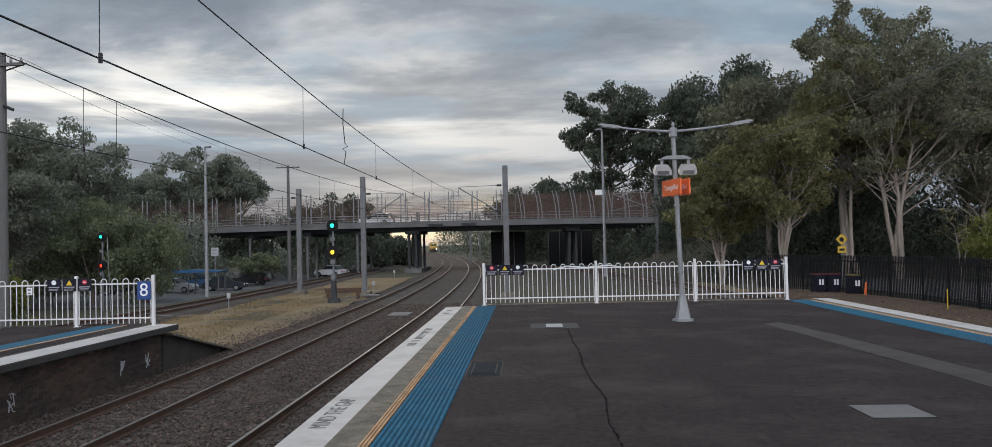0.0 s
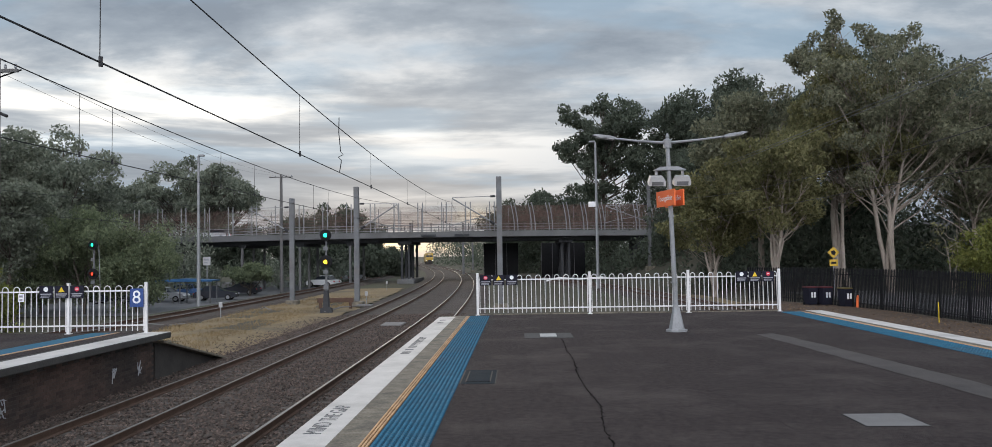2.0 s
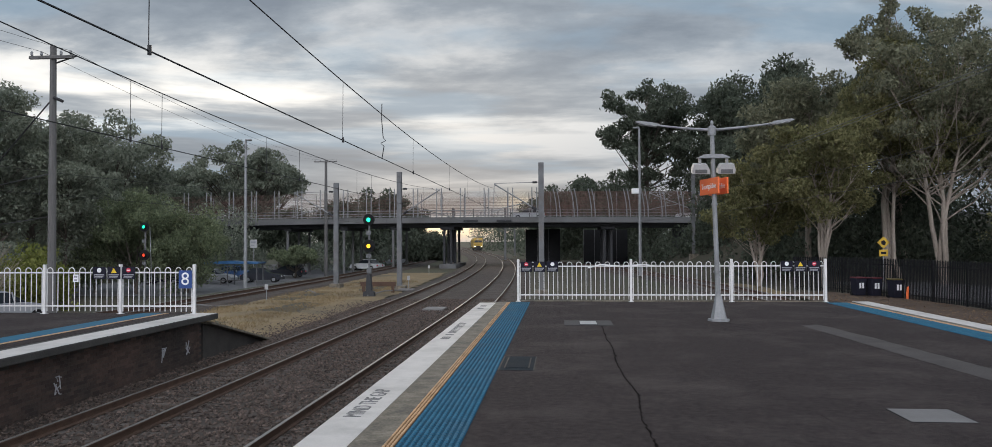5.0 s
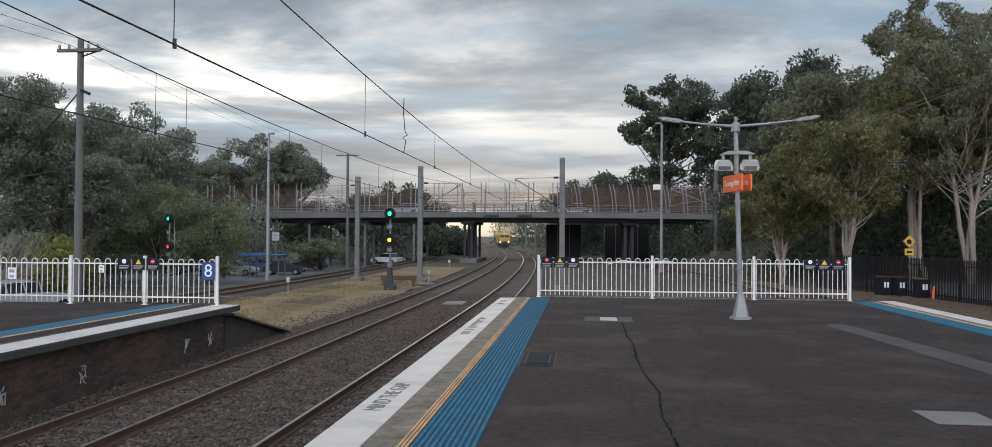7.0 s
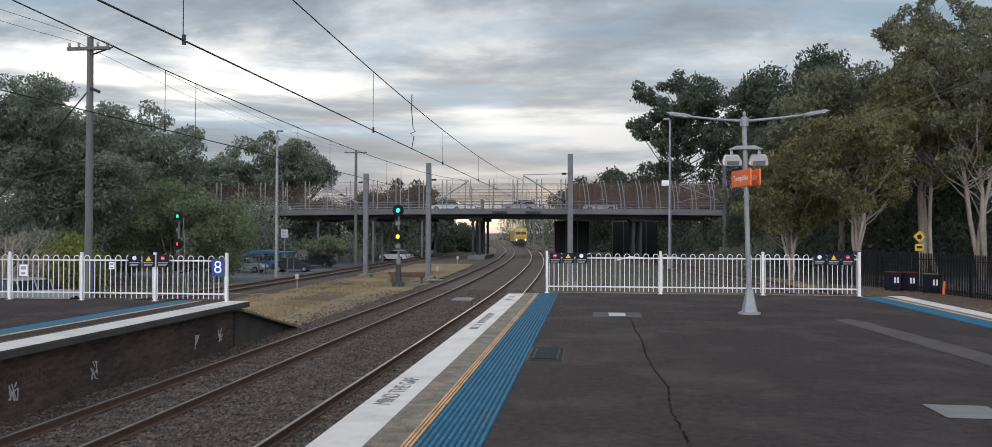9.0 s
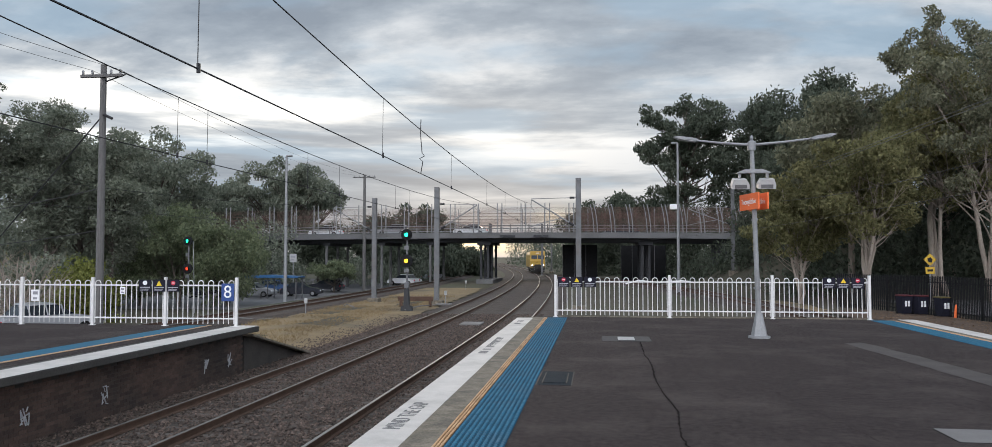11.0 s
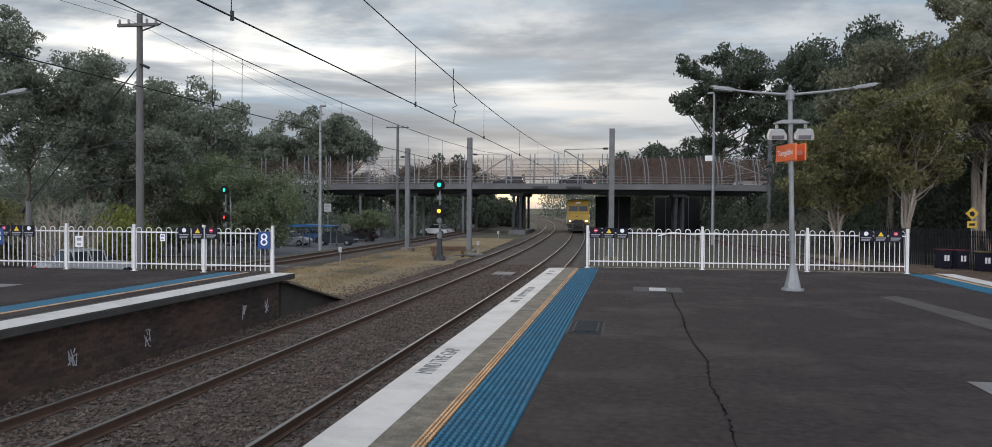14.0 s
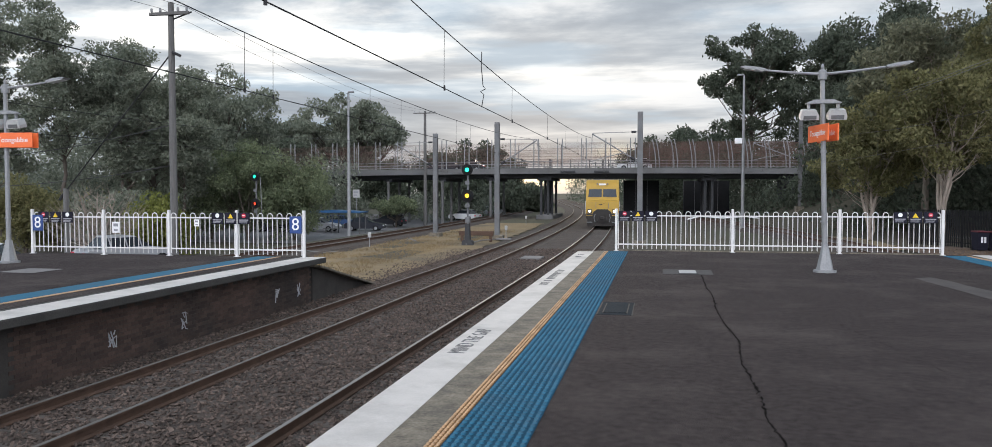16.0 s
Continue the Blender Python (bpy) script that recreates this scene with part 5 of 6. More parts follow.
tree("gum_tree", 23.5, 82.0, 15.8, GUM, 20, LEAF_DARK, width=5.0, low=0.25, lobes=46, clump=1.6, leaves=20000, size=0.27, r=0.3)
tree("gum_tree", 20.5, 80.0, 13.0, GUM, 21, LEAF_DARK, width=4.0, low=0.2, lobes=40, clump=1.4, leaves=17000, size=0.26, r=0.25)
tree("gum_tree", 43.0, 78.0, 18.0, GUM, 22, LEAF_DARK, width=7.0, low=0.25, lobes=44, clump=1.9, leaves=16000, size=0.3, r=0.3)
tree("gum_tree", 14.4, 124.0, 28.2, DARKGUM, 23, LEAF_DARK, bark=BARK_DARK, width=7.0, low=0.34, lobes=66, clump=1.4, leaves=22000, size=0.32, r=0.45, fork=0.35)
tree("gum_tree", 24.5, 118.0, 22.0, DARKGUM, 24, LEAF_DARK, bark=BARK_DARK, width=5.5, low=0.25, lobes=46, clump=2.0, leaves=18000, size=0.34, r=0.4)
tree("gum_tree", 31.5, 114.0, 24.0, DARKGUM, 25, LEAF_DARK, bark=BARK_DARK, width=5.0, low=0.25, lobes=46, clump=2.0, leaves=17000, size=0.34, r=0.4)
tree("gum_tree", 9.5, 142.0, 17.5, DARKGUM, 26, LEAF_DARK, bark=BARK_DARK, width=5.5, low=0.1, lobes=44, clump=2.0, leaves=16000, size=0.34, r=0.3)
tree("gum_tree", -1.2, 152.0, 14.0, DARKGUM, 127, LEAF_DARK, bark=BARK_DARK, width=4.2, low=0.08, lobes=44, clump=1.9, leaves=16000, size=0.36, r=0.3)
tree("gum_tree", 4.2, 150.0, 16.0, DARKGUM, 27, LEAF_DARK, bark=BARK_DARK, width=5.0, low=0.1, lobes=40, clump=1.9, leaves=14000, size=0.34, r=0.3)
tree("shrub", 31.0, 52.0, 5.0, "bushy yellow-green shrub behind the black fence", 28, LEAF_YELLOW, bark=BARK_DARK, width=2.6, low=0.1, lobes=34, clump=0.8, leaves=13000, size=0.15, r=0.1, stems=4, category="shrub")
tree("sapling", 28.4, 53.0, 5.2, "thin bare pale sapling behind the black fence", 29, LEAF_OLIVE, width=1.3, low=0.4, lobes=10, clump=0.5, leaves=200, size=0.12, r=0.08, stems=2, category="sapling")
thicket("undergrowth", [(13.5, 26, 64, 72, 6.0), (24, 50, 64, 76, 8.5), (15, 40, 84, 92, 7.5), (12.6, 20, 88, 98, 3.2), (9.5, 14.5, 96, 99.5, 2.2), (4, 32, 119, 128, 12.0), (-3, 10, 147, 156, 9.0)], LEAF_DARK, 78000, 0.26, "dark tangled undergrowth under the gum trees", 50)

# left of the railway
tree("gum_tree", -56.5, 139.0, 22.0, "broad rounded gum tree beyond the bridge", 31, LEAF_GREY, bark=BARK_DARK, width=10.5, low=0.40, lobes=100, clump=1.7, leaves=34000, size=0.34, r=0.55, fork=0.25, flat=0.6)
tree("gum_tree", -67.0, 134.0, 15.5, "broad gum tree beyond the bridge", 32, LEAF_GREY, bark=BARK_DARK, width=7.0, low=0.2, lobes=46, clump=2.0, leaves=16000, size=0.36, r=0.4)
tree("gum_tree", -48.5, 82.0, 19.4, "dark spreading gum tree behind the street", 33, LEAF_GREY, bark=BARK_DARK, width=6.4, low=0.3, lobes=56, clump=1.5, leaves=26000, size=0.25, r=0.4)
tree("gum_tree", -58.5, 84.0, 18.0, "dark spreading gum tree behind the street", 34, LEAF_GREY, bark=BARK_DARK, width=6.5, low=0.25, lobes=50, clump=1.7, leaves=20000, size=0.27, r=0.4)
tree("gum_tree", -52.0, 90.0, 13.0, "dark spreading gum tree behind the street", 39, LEAF_GREY, bark=BARK_DARK, width=5.5, low=0.2, lobes=46, clump=1.6, leaves=18000, size=0.26, r=0.35)
for i, (x, y, h, w) in enumerate(((-42.0, 56, 17.4, 2.8), (-46.0, 54, 20.6, 3.0), (-51.0, 54, 20.0, 3.2), (-38.5, 60, 14.8, 2.6), (-56, 55, 19.5, 3.2), (-44, 60, 18.6, 2.8), (-61, 56, 19.0, 3.4))):
    tree("casuarina", x, y, h, "tall dark ragged tree behind the opposite platform", 35 + i * 40, LEAF_GREY, bark=BARK_DARK, width=w, low=0.22, lobes=50, clump=0.95, leaves=19000, size=0.17, r=0.2, droop=0.2)
for i, (x, y, h, lf, w) in enumerate(((-40, 66, 9.0, LEAF_BUSH, 4.2), (-35.5, 64.5, 9.2, LEAF_BUSH, 4.2), (-31.8, 66, 8.0, LEAF_BUSH, 3.2), (-46, 63, 6.0, LEAF_GREY, 3.4), (-34, 49, 3.6, LEAF_YELLOW, 1.6), (-43.5, 48, 5.4, LEAF_OLIVE, 2.4), (-37.5, 50, 4.2, LEAF_GREY, 2.2))):
    tree("shrub", x, y, h, "dense rounded green shrub beside the street", 70 + i, lf, bark=BARK_DARK, width=w, low=0.06, lobes=48, clump=1.0, leaves=18000, size=0.15, r=0.1, stems=4, category="shrub", flat=0.8)
tree("shrub", -30.8, 39.0, 5.4, "leafless grey-brown twiggy shrub", 80, LEAF_OLIVE, bark=BARK, width=3.0, low=0.2, lobes=110, clump=0.5, leaves=300, size=0.08, r=0.10, stems=5, category="shrub")
tree("street_tree", -31.5, 93.0, 3.9, "small round-topped street tree", 81, LEAF_BUSH, bark=BARK_DARK, width=2.9, low=0.45, lobes=30, clump=0.7, leaves=8000, size=0.18, r=0.14, flat=0.6)
for i, (x, y, h) in enumerate(((-46, 128, 11), (-38, 135, 11.8), (-33, 146, 13.6), (-28, 150, 11.5), (-42, 155, 13), (-60, 118, 12), (-30, 125, 7.5), (-24.5, 128, 5.0), (-22, 140, 4.5))):
    tree("gum_tree", x, y, h, "dark tree in the woods beyond the bridge", 90 + i, LEAF_DARK, bark=BARK_DARK, width=h * 0.38, low=0.12, lobes=36, clump=1.6, leaves=13000, size=0.36, r=0.25)
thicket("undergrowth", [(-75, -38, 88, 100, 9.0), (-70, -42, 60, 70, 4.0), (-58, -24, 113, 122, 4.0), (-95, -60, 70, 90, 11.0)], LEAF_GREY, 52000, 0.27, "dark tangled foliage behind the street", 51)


def far_woods():
    """Woods along the line beyond the bridge, lower where the evening sky shows through."""
    rng = np.random.default_rng(8)
    C, R = [], []
    for _ in range(2600):
        y = rng.uniform(165, 460)
        az = rng.uniform(-42, 26)
        x = y * math.tan(radians(az))
        lane = track_near(y) - 2
        if -7 < x - lane < 6:
            continue
        el = 0.4 if -10.8 < az < -8.2 else 2.0 if -8.2 <= az < -1.0 else 2.6 if az < -16 else 3.4
        h = 3.4 + y * math.tan(radians(el)) * rng.uniform(0.45, 1.0)
        z = 1.0
        while z < h:
            C.append((x + rng.normal(0, 0.8), y + rng.normal(0, 1), -1.6 + z))
            R.append(rng.uniform(1.3, 2.4))
            z += 2.6
    V, F = leaf_cloud(rng, np.array(C), np.array(R), 120000, 0.55, 0.85)
    me = leaf_mesh(V, F, LEAF_DARK)
    me.name = "far_woods"
    tagged(new("far_woods", me), "distant dark woods along the railway", "woods", kind="stuff")


far_woods()

# low grass tufts on the dry strip
rng = np.random.default_rng(2)
n = 16000
P = np.stack([rng.uniform(-18.2, -11.4, n), 26.5 + 42 * rng.random(n) ** 1.3, np.full(n, -1.42)], -1)
thick = np.array([noise.noise(Vector((p[0] * 0.55, p[1] * 0.3, 4.0))) + 0.25 - 0.5 * max(0, abs(p[0] + 14.8) - 2.2) for p in P])
P = P[thick > rng.uniform(-0.1, 0.5, n)]
n = len(P)
hgt = rng.uniform(0.04, 0.16, n)
lean2 = rng.normal(0, 0.07, (n, 2))
V = np.stack([P + np.array([-0.02, 0, 0]), P + np.array([0.02, 0, 0]), P + np.concatenate([lean2, hgt[:, None]], 1)], 1)
me = bpy.data.meshes.new("grass_tufts")
me.from_pydata(V.reshape(-1, 3).tolist(), [], np.arange(3 * n).reshape(-1, 3).tolist())
me.materials.append(GRASS_DRY)
tagged(new("grass_tufts", me), "dry yellow grass tufts between the tracks", "grass", kind="stuff")


def leaf_litter():
    """Fallen leaves and bark chips over the mulch, thicker along the fence."""
    rng = np.random.default_rng(12)
    n = 9000
    x = 13.3 + 5.2 * rng.random(n) ** 0.7
    y = 20.5 + 26 * rng.random(n) ** 1.2
    c = np.stack([x, y, np.full(n, -1.125) + 0.045 * rng.random(n)], -1)
    a = rng.normal(size=(n, 3)) * np.array([1, 1, 0.35])
    a /= np.linalg.norm(a, axis=1)[:, None]
    b = np.cross(a, rng.normal(0, 0.4, (n, 3)) + np.array([0, 0, 1]))
    q = rng.uniform(0.02, 0.07, n)[:, None]
    V = np.stack([c - a * q, c + b * q * 0.4, c + a * q, c - b * q * 0.4], 1)
    me = leaf_mesh(V.reshape(-1, 3), np.arange(4 * n).reshape(-1, 4), LITTER)
    me.name = "leaf_litter"
    tagged(new("leaf_litter", me), "brown fallen leaves and bark chips on the verge", "leaf litter", kind="stuff")


LITTER = mat("fallen_leaves", (0.12, 0.075, 0.045), (0.20, 0.135, 0.08), 0.9, vary=0.5, bump=0)
leaf_litter()


# ---- black palisade fence, bins and markers on the right ----
def black_fence(points):
    t = thing("palisade_fence", pose(0, 0, 0), "tall black steel palisade fence beside the street", "fence")
    spike = Mesh().prism([(-0.04, 0.0), (0.04, 0.0), (0.04, 2.0), (0.0, 2.08), (-0.04, 2.0)], "y", -0.006, 0.006).data("pale", BLACK)
    count = 0
    for (x0, y0), (x1, y1) in zip(points, points[1:]):
        a, b = Vector((x0, y0, -1.15)), Vector((x1, y1, -1.15))
        d = (b - a)
        ln = d.length
        ang = math.degrees(math.atan2(d.y, d.x))
        for z in (0.25, 1.75):
            part("rail", Mesh().box(0, -0.02, z, ln, 0.02, z + 0.05), BLACK, t).matrix_basis = Matrix.Translation(a) @ pose(0, 0, 0, 0, 0, ang)
        n = max(1, round(ln / 2.4))
        for k in range(n + 1):
            part("post", Mesh().box(-0.04, -0.04, 0, 0.04, 0.04, 2.1, 0.005), BLACK, t).matrix_basis = Matrix.Translation(a.lerp(b, k / n)) @ pose(0, 0, 0, 0, 0, ang)
        m = int(ln / 0.122)
        for k in range(m):
            if count < 300:
                part("pale", spike, None, t).matrix_basis = Matrix.Translation(a.lerp(b, (k + 0.5) / m)) @ pose(0, -0.027, 0.05, 0, 0, ang)
                count += 1


black_fence([(18.7, 22.0), (18.8, 38.5), (18.0, 43.5), (16.6, 48.4), (14.6, 51.0)])
LID_RED = mat("bin_lid_red", (0.07, 0.012, 0.015), (0.10, 0.016, 0.02), 0.5, bump=0.03)
LID_YELLOW = mat("bin_lid_yellow", (0.13, 0.10, 0.03), (0.10, 0.08, 0.025), 0.5, bump=0.03)
for x, y, lm, word in ((16.75, 45.9, LID_RED, "red"), (17.45, 45.6, LID_RED, "red"), (18.0, 42.9 + 1.2, LID_YELLOW, "yellow")):
    b = thing("wheelie_bin", pose(x - 0.25, y - 0.3, -1.13, 0, 0, 10), "dark wheelie bin with a %s lid" % word, "bin", "bins by the fence")
    part("body", Mesh().add([(-0.24, -0.28, 0.06), (0.24, -0.28, 0.06), (0.24, 0.24, 0.06), (-0.24, 0.24, 0.06), (-0.29, -0.36, 0.98), (0.29, -0.36, 0.98), (0.29, 0.32, 0.98), (-0.29, 0.32, 0.98)], [(0, 3, 2, 1), (4, 5, 6, 7), (0, 1, 5, 4), (1, 2, 6, 5), (2, 3, 7, 6), (3, 0, 4, 7)]), SIGN_BLACK, b)
    part("lid", Mesh().box(-0.31, -0.39, 0.982, 0.31, 0.36, 1.06, 0.03), lm, b)
    part("handle", Mesh().cyl((-0.25, 0.4, 0.98), (0.25, 0.4, 0.98), 0.02, 0.02, 6), SIGN_BLACK, b)
    for s in (-0.25, 0.25):
        part("wheel", Mesh().cyl((s - 0.03, 0.25, 0.1), (s + 0.03, 0.25, 0.1), 0.1, 0.1, 12), BLACK, b)
    part("label_bars", Mesh().box(-0.13, -0.352, 0.45, -0.03, -0.335, 0.75).box(0.03, -0.352, 0.45, 0.13, -0.335, 0.75), WHITE, b, "white printed marks")
s = thing("marker_post", pose(18.0, 43.0, -1.12, 0, 6, 0), "short orange marker post leaning in the mulch", "post")
part("post", Mesh().tube([(0, 0, 0), (0, 0, 0.62), (0, 0, 0.68)], [0.07, 0.06, 0.02], 10), ORANGE, s)
s = thing("marker_post", pose(17.4, 33.6, -1.12), "thin yellow marker post in the mulch", "post")
part("post", Mesh().cyl((0, 0, 0), (0, 0, 0.85), 0.022, 0.022, 8), SIGN_YELLOW, s)
s = thing("road_warning_sign", pose(20.35, 52.0, -1.45), "yellow diamond road warning sign with a plate below", "road sign")
part("post", Mesh().cyl((0, 0, 0), (0, 0, 3.5), 0.035, 0.035, 8), GALV, s)
part("diamond", Mesh().prism([(0, 2.87), (0.38, 3.25), (0, 3.63), (-0.38, 3.25)], "y", -0.06, -0.04), SHADED_YELLOW, s)
part("symbol", Mesh().prism([(-0.13, 3.14), (0.08, 3.06), (0.15, 3.25), (0.04, 3.4), (-0.15, 3.33)], "y", -0.066, -0.061), BLACK, s)
part("plate", Mesh().box(-0.27, -0.06, 2.38, 0.27, -0.04, 2.8, 0.005), SHADED_YELLOW, s)
part("plate_bars", Mesh().box(-0.16, -0.066, 2.52, 0.16, -0.061, 2.66), BLACK, s)


# ---- cars ----
def car_parts(t, paint, estate=False):
    body = [(-2.2, 0.35), (-2.15, 0.75), (-1.95, 0.92), (-1.1, 0.98), (0.95, 0.98), (2.0, 0.82), (2.2, 0.6), (2.18, 0.3), (-2.0, 0.25)]
    part("body", Mesh().prism(body, "y", -0.86, 0.86), paint, t)
    cab = [(-1.95 if estate else -1.55, 0.985), (-1.6 if estate else -1.05, 1.44), (0.1, 1.47), (0.95, 0.985)]
    part("window", Mesh().prism(cab, "y", -0.74, 0.74), GLASS_DARK, t, "dark car glazing")
    roof = [(-1.62 if estate else -1.1, 1.435), (-1.5 if estate else -1.0, 1.5), (0.0, 1.52), (0.18, 1.45)]
    part("roof", Mesh().prism(roof, "y", -0.76, 0.76), paint, t)
    for xx in (-1.0 if not estate else -1.55, -0.25, 0.42):
        part("pillar", Mesh().tube([(xx, -0.78, 0.98), (xx - 0.12, -0.75, 1.46)], 0.035, 5), paint, t)
    for u in (-1.35, 1.35):
        for v in (-0.8, 0.8):
            w = part("wheel", Mesh().cyl((u, v - 0.1, 0.32), (u, v + 0.1, 0.32), 0.32, 0.32, 16), BLACK, t)
            part("rim", Mesh().cyl((u, v - 0.11, 0.32), (u, v + 0.11, 0.32), 0.19, 0.19, 12), GALV, w)
    for v in (-0.65, 0.65):
        part("headlight", Mesh().box(2.12, v - 0.15, 0.58, 2.19, v + 0.15, 0.72, 0.02), WHITE, t)
        part("tail_light", Mesh().box(-2.19, v - 0.13, 0.62, -2.12, v + 0.13, 0.8, 0.02), SIGN_RED, t)


PAINT_WHITE = mat("car_white", (0.75, 0.76, 0.77), (0.7, 0.71, 0.72), 0.25, bump=0)
PAINT_SILVER = mat("car_silver", (0.42, 0.43, 0.45), (0.38, 0.39, 0.41), 0.3, 0.5, bump=0)
PAINT_DARK = mat("car_dark", (0.03, 0.032, 0.04), (0.04, 0.042, 0.05), 0.25, bump=0)
PAINT_BLUE = mat("car_blue", (0.04, 0.09, 0.2), (0.05, 0.1, 0.22), 0.3, bump=0)


def car(x, y, z, rz, paint, colour, estate=False, where="parked on the street below the railway", group="parked cars"):
    t = thing("car", pose(x, y, z, 0, 0, rz), "%s %s %s" % (colour, "estate car" if estate else "saloon car", where), "car", group)
    car_parts(t, paint, estate)
    return t


for x, y, rz, pm, cn, es in ((-41, 80, 5, PAINT_DARK, "dark", True), (-36.5, 82, 0, PAINT_SILVER, "silver", False), (-32.0, 84, 8, PAINT_DARK, "dark", False), (-26.5, 108, 160, PAINT_WHITE, "white", False), (-38.0, 92, 10, PAINT_BLUE, "blue", True), (-33.5, 96, 175, PAINT_DARK, "dark", True), (-27, 112, 60, PAINT_WHITE, "white", False), (-24.5, 118, 70, PAINT_SILVER, "silver", False), (-27.5, 28.5, 20, PAINT_WHITE, "white", False), (-22.9 - 1.9, 33.5, 60, PAINT_SILVER, "silver", False)):
    car(x, y, max(-2.33, ground_z(x, y)) if y > 60 else ground_z(x, y), rz, pm, cn, es)
# traffic on the bridge: start x, lane y, speed in metres a second, times
LANES = []
for x0, lane, v, pm, cn, es in ((-19.5, 3.0, -10.3, PAINT_WHITE, "white", True), (44.0, 3.0, -9.6, PAINT_SILVER, "silver", True), (61.6, 3.0, -8.9, PAINT_WHITE, "white", False), (72.0, 3.0, -9.0, PAINT_SILVER, "silver", True), (82.5, 3.0, -9.0, PAINT_WHITE, "white", False), (76.0, 7.6, -6.6, PAINT_DARK, "dark", True), (119.0, 3.0, -9.0, PAINT_DARK, "dark", False), (141.0, 3.0, -9.0, PAINT_WHITE, "white", True)):
    c = car(x0, BY + lane, deck_z(x0), 180 if v < 0 else 0, pm, cn, es, "driving across the road bridge", "cars on the bridge")
    LANES.append((c, x0, BY + lane, v))
structure("bridge_approach", Mesh().box(40.002, BY, 5.3, 230, BY + 11, deck_z(40)).box(-280, BY, 4.0, -75.002, BY + 11, deck_z(-75)), ROAD, "asphalt road leading onto the bridge", "road")

SHELTER_BLUE = mat("shelter_blue", (0.03, 0.10, 0.22), (0.04, 0.12, 0.25), 0.5, scale=2, fine=20, bump=0.03)
s = thing("bus_shelter", pose(-33.2, 78.5, -2.33), "street shelter with a blue roof beside the parked cars", "shelter")
part("roof", Mesh().prism([(-3.2, 2.15), (3.2, 2.15), (3.3, 2.3), (0, 2.45), (-3.3, 2.3)], "y", -1.0, 1.0), SHELTER_BLUE, s, "blue roof")
for u in (-3.0, 0.0, 3.0):
    for v in (-0.85, 0.85):
        part("post", Mesh().box(u - 0.05, v - 0.05, 0, u + 0.05, v + 0.05, 2.16), MAST, s)
part("bench", Mesh().box(-1.5, 0.2, 0.42, 1.5, 0.6, 0.48, 0.01).box(-1.3, 0.35, 0, -1.2, 0.45, 0.42).box(1.2, 0.35, 0, 1.3, 0.45, 0.42), TIMBER, s)
s = thing("street_sign", pose(-33.0, 84.0, -2.33), "white square street sign on a grey post", "sign")
part("post", Mesh().cyl((0, 0, 0), (0, 0, 4.6), 0.06, 0.06, 8), GALV, s)
part("plate", Mesh().box(-0.4, -0.1, 3.7, 0.4, -0.06, 4.6, 0.01), PALE_LID, s)
part("print", Mesh().box(-0.28, -0.106, 4.2, 0.25, -0.101, 4.4).box(-0.28, -0.106, 3.9, 0.1, -0.101, 4.05), GREY_TEXT, s)
s = thing("cable_conduit", pose(0, 0, 0), "pale plastic conduit draped behind the fence", "conduit", "conduits")
part("pipe", Mesh().tube([(2.2, 62, -0.1), (3.2, 62, 0.15), (4.8, 62.5, 0.0), (6.6, 63, 0.12), (7.6, 64, -0.05)], 0.05, 6), WHITE, s)
for u in (2.2, 4.8, 7.6):
    part("stake", Mesh().cyl((u, 62 + (u - 2.2) * 0.3, -1.5), (u, 62 + (u - 2.2) * 0.3, 0.05), 0.04, 0.04, 6), TIMBER, s)

# ---- locomotive ----
loco = thing("locomotive", pose(0, 0, 0), "yellow diesel freight locomotive with headlights on", "locomotive")


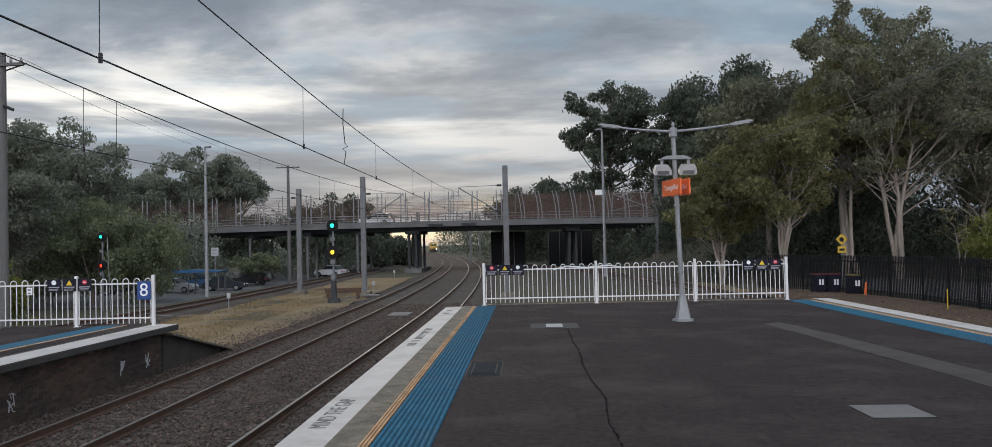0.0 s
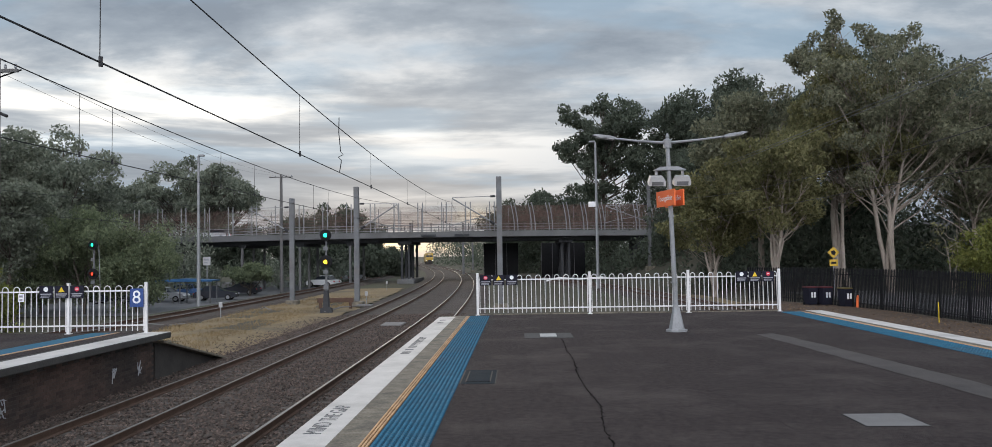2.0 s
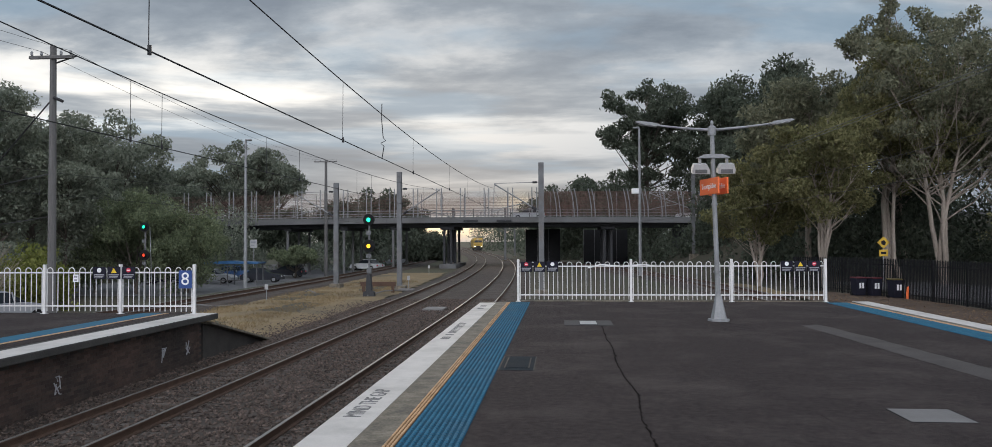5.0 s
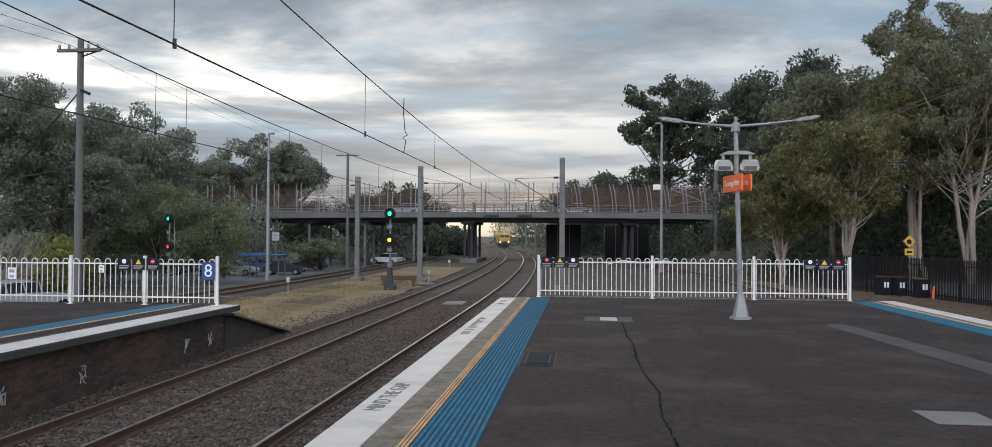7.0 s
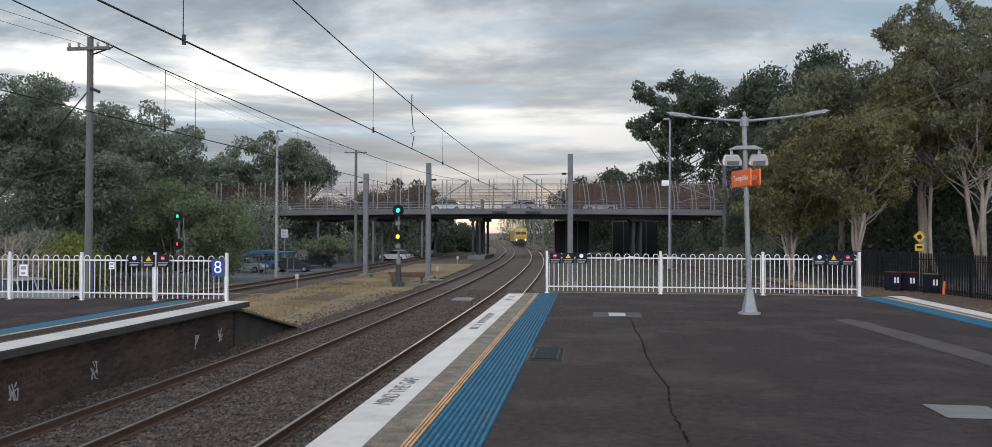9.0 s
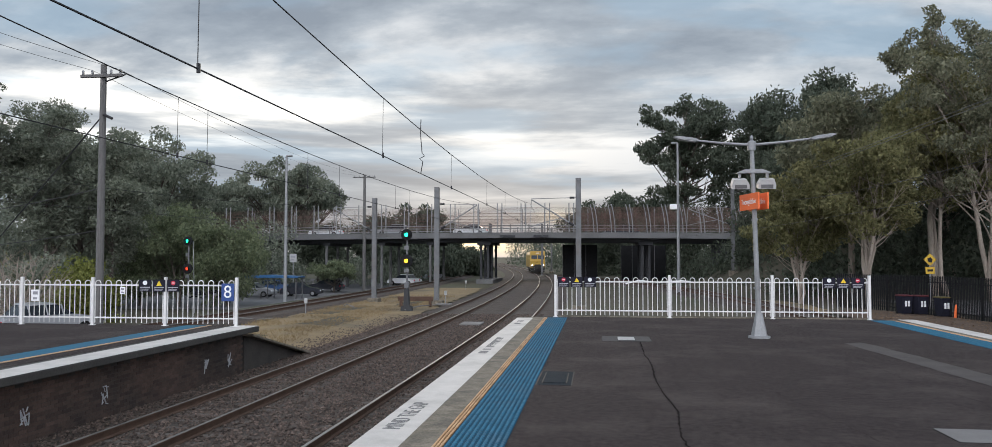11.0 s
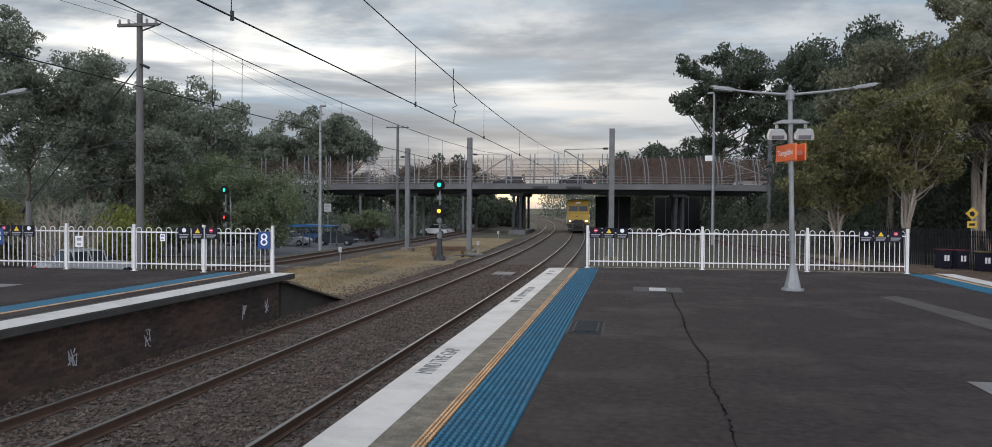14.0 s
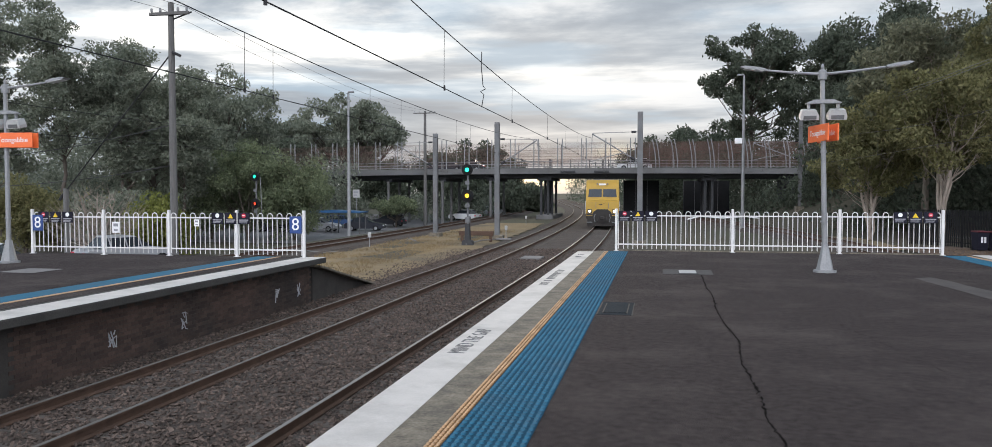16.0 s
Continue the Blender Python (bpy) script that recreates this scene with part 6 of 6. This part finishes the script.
def build_loco(t):
    """Nose at y = 0 facing -y; rail head at z = 0."""
    nose = [(0.0, 1.05), (0.0, 1.25), (0.12, 2.35), (0.42, 2.42), (0.75, 3.55), (0.95, 3.95), (1.4, 4.2), (3.2, 4.22), (3.2, 1.05)]
    part("cab", Mesh().prism(nose, "x", -1.42, 1.42), LOCO_YELLOW, t, "yellow cab")
    part("body", Mesh().prism([(-1.42, 1.05), (1.42, 1.05), (1.45, 1.3), (1.45, 3.5), (1.1, 4.05), (0.5, 4.2), (-0.5, 4.2), (-1.1, 4.05), (-1.45, 3.5), (-1.45, 1.3)], "y", 3.202, 21.8), LOCO_YELLOW, t, "yellow body side")
    part("roof_equipment", Mesh().box(-0.9, 5.5, 4.202, 0.9, 8.5, 4.32, 0.03).box(-0.8, 10, 4.202, 0.8, 15, 4.34, 0.03), LOCO_GREY, t)
    part("underframe", Mesh().box(-1.4, 0.3, 0.78, 1.4, 21.6, 1.048, 0.03), LOCO_BLACK, t)
    part("pilot", Mesh().prism([(0.05, 0.16), (0.0, 1.045), (0.5, 1.045), (0.5, 0.16)], "x", -1.3, 1.3), LOCO_BLACK, t, "dark pilot plate")
    part("nose_band", Mesh().prism([(-0.012, 1.10), (-0.012, 1.25), (0.003, 1.25), (0.003, 1.10)], "x", -1.38, 1.38), LOCO_BLACK, t)
    d = Vector((0, 0.33, 1.13)).normalized()
    for s in (-1, 1):
        part("windscreen", Mesh().add([(s * 0.06, 0.47, 2.70), (s * 1.24, 0.47, 2.70), (s * 1.18, 0.67, 3.38), (s * 0.06, 0.67, 3.38), (s * 0.06, 0.55, 2.68), (s * 1.24, 0.55, 2.68), (s * 1.18, 0.75, 3.38), (s * 0.06, 0.75, 3.38)], [(0, 1, 2, 3), (0, 4, 5, 1), (3, 2, 6, 7), (0, 3, 7, 4), (1, 5, 6, 2)]), GLASS_DARK, t, "dark cab window")
        part("wiper", Mesh().tube([(s * 0.6, 0.46, 2.66), (s * 0.85, 0.56, 3.1)], 0.015, 4), LOCO_BLACK, t)
        lamp = part("headlight", Mesh().box(s * 1.08 - 0.2, -0.05, 1.28, s * 1.08 + 0.2, 0.02, 1.62, 0.03), LOCO_BLACK, t)
        part("lens", Mesh().disc((s * 1.08, -0.052, 1.45), (0, -1, 0), 0.12 if s > 0 else 0.09, 0.02, 14), HEADLIGHT, lamp, "lit headlight")
        part("marker_light", Mesh().disc((s * 0.45, 0.86, 3.82), (0, -1, 0.3), 0.07, 0.06, 10), LOCO_GREY, t)
        part("buffer_step", Mesh().box(s * 1.1 - 0.25, -0.1, 0.45, s * 1.1 + 0.25, 0.05, 0.52), LOCO_GREY, t)
        part("side_window", Mesh().box(s * 1.425 - 0.004, 1.4, 2.5, s * 1.425 + 0.004, 2.3, 3.3), GLASS_DARK, t)
        part("handrail", Mesh().tube([(s * 1.47, 0.6, 1.2), (s * 1.47, 0.6, 2.3)], 0.02, 5), WHITE, t)
    part("draft_gear_panel", Mesh().prism([(-0.95, 0.5), (0.95, 0.5), (0.8, 1.35), (0.45, 1.62), (-0.45, 1.62), (-0.8, 1.35)], "y", -0.03, 0.06), LOCO_BLACK, t, "dark panel behind the coupler")
    for s in (-1, 1):
        part("air_hose", Mesh().tube([(s * 0.6, -0.06, 1.2), (s * 0.7, -0.16, 0.9), (s * 0.62, -0.1, 0.5)], 0.035, 6), LOCO_GREY, t)
        part("grab_rail", Mesh().tube([(s * 0.55, -0.06, 1.7), (s * 0.55, 0.03, 2.2)], 0.018, 5), LOCO_GREY, t)
    part("number_bars", Mesh().box(-0.32, 0.80, 3.72, 0.32, 0.86, 3.88), WHITE, t, "pale number box")
    part("emblem", Mesh().prism([(-0.35, 2.02), (0.05, 2.08), (0.35, 2.2), (0.1, 2.12), (-0.1, 1.98)], "y", 0.045, 0.08), LOCO_BLACK, t, "dark slanted emblem")
    part("coupler", Mesh().box(-0.18, -0.45, 0.72, 0.18, 0.1, 1.0, 0.05).tube([(0.35, -0.05, 0.95), (0.4, -0.2, 0.6), (0.3, -0.02, 0.4)], 0.03, 5).tube([(-0.35, -0.05, 0.95), (-0.4, -0.2, 0.6), (-0.3, -0.02, 0.4)], 0.03, 5), LOCO_BLACK, t)
    part("fuel_tank", Mesh().box(-1.3, 8.5, 0.25, 1.3, 13.5, 0.779, 0.1), LOCO_BLACK, t)
    for yb in (2.6, 15.2):
        bogie = part("bogie", Mesh().box(-1.15, yb, 0.4, -0.95, yb + 4.4, 0.75, 0.04).box(0.95, yb, 0.4, 1.15, yb + 4.4, 0.75, 0.04).box(-0.95, yb + 1.3, 0.45, 0.95, yb + 3.0, 0.75, 0.04), LOCO_BLACK, t)
        for k in range(3):
            for s in (-1, 1):
                part("wheel", Mesh().cyl((s * 0.72, yb + 0.5 + 1.7 * k, 0.51), (s * 0.86, yb + 0.5 + 1.7 * k, 0.51), 0.5, 0.5, 18), RUST, bogie)


build_loco(loco)


def motions():
    # the train comes on at a steady pace
    rows = []
    for k in range(17):
        y = 70 + 16.7 * (16 - k)
        slope = (track_near(y + 15) - track_near(y + 1)) / 14
        rows.append((k, pose(track_near(y), y, RAIL_Z + 0.003, 0, 0, -math.degrees(math.atan(slope)))))
    walk(loco, rows)
    for c, x0, y, v in LANES:
        ends = [(t, x0 + v * t) for t in (0, 4, 8, 12, 16)]
        walk(c, [(t, pose(x, y, deck_z(max(-75, min(40, x))) + 0.005, 0, 0, 180 if v < 0 else 0)) for t, x in ends])


motions()
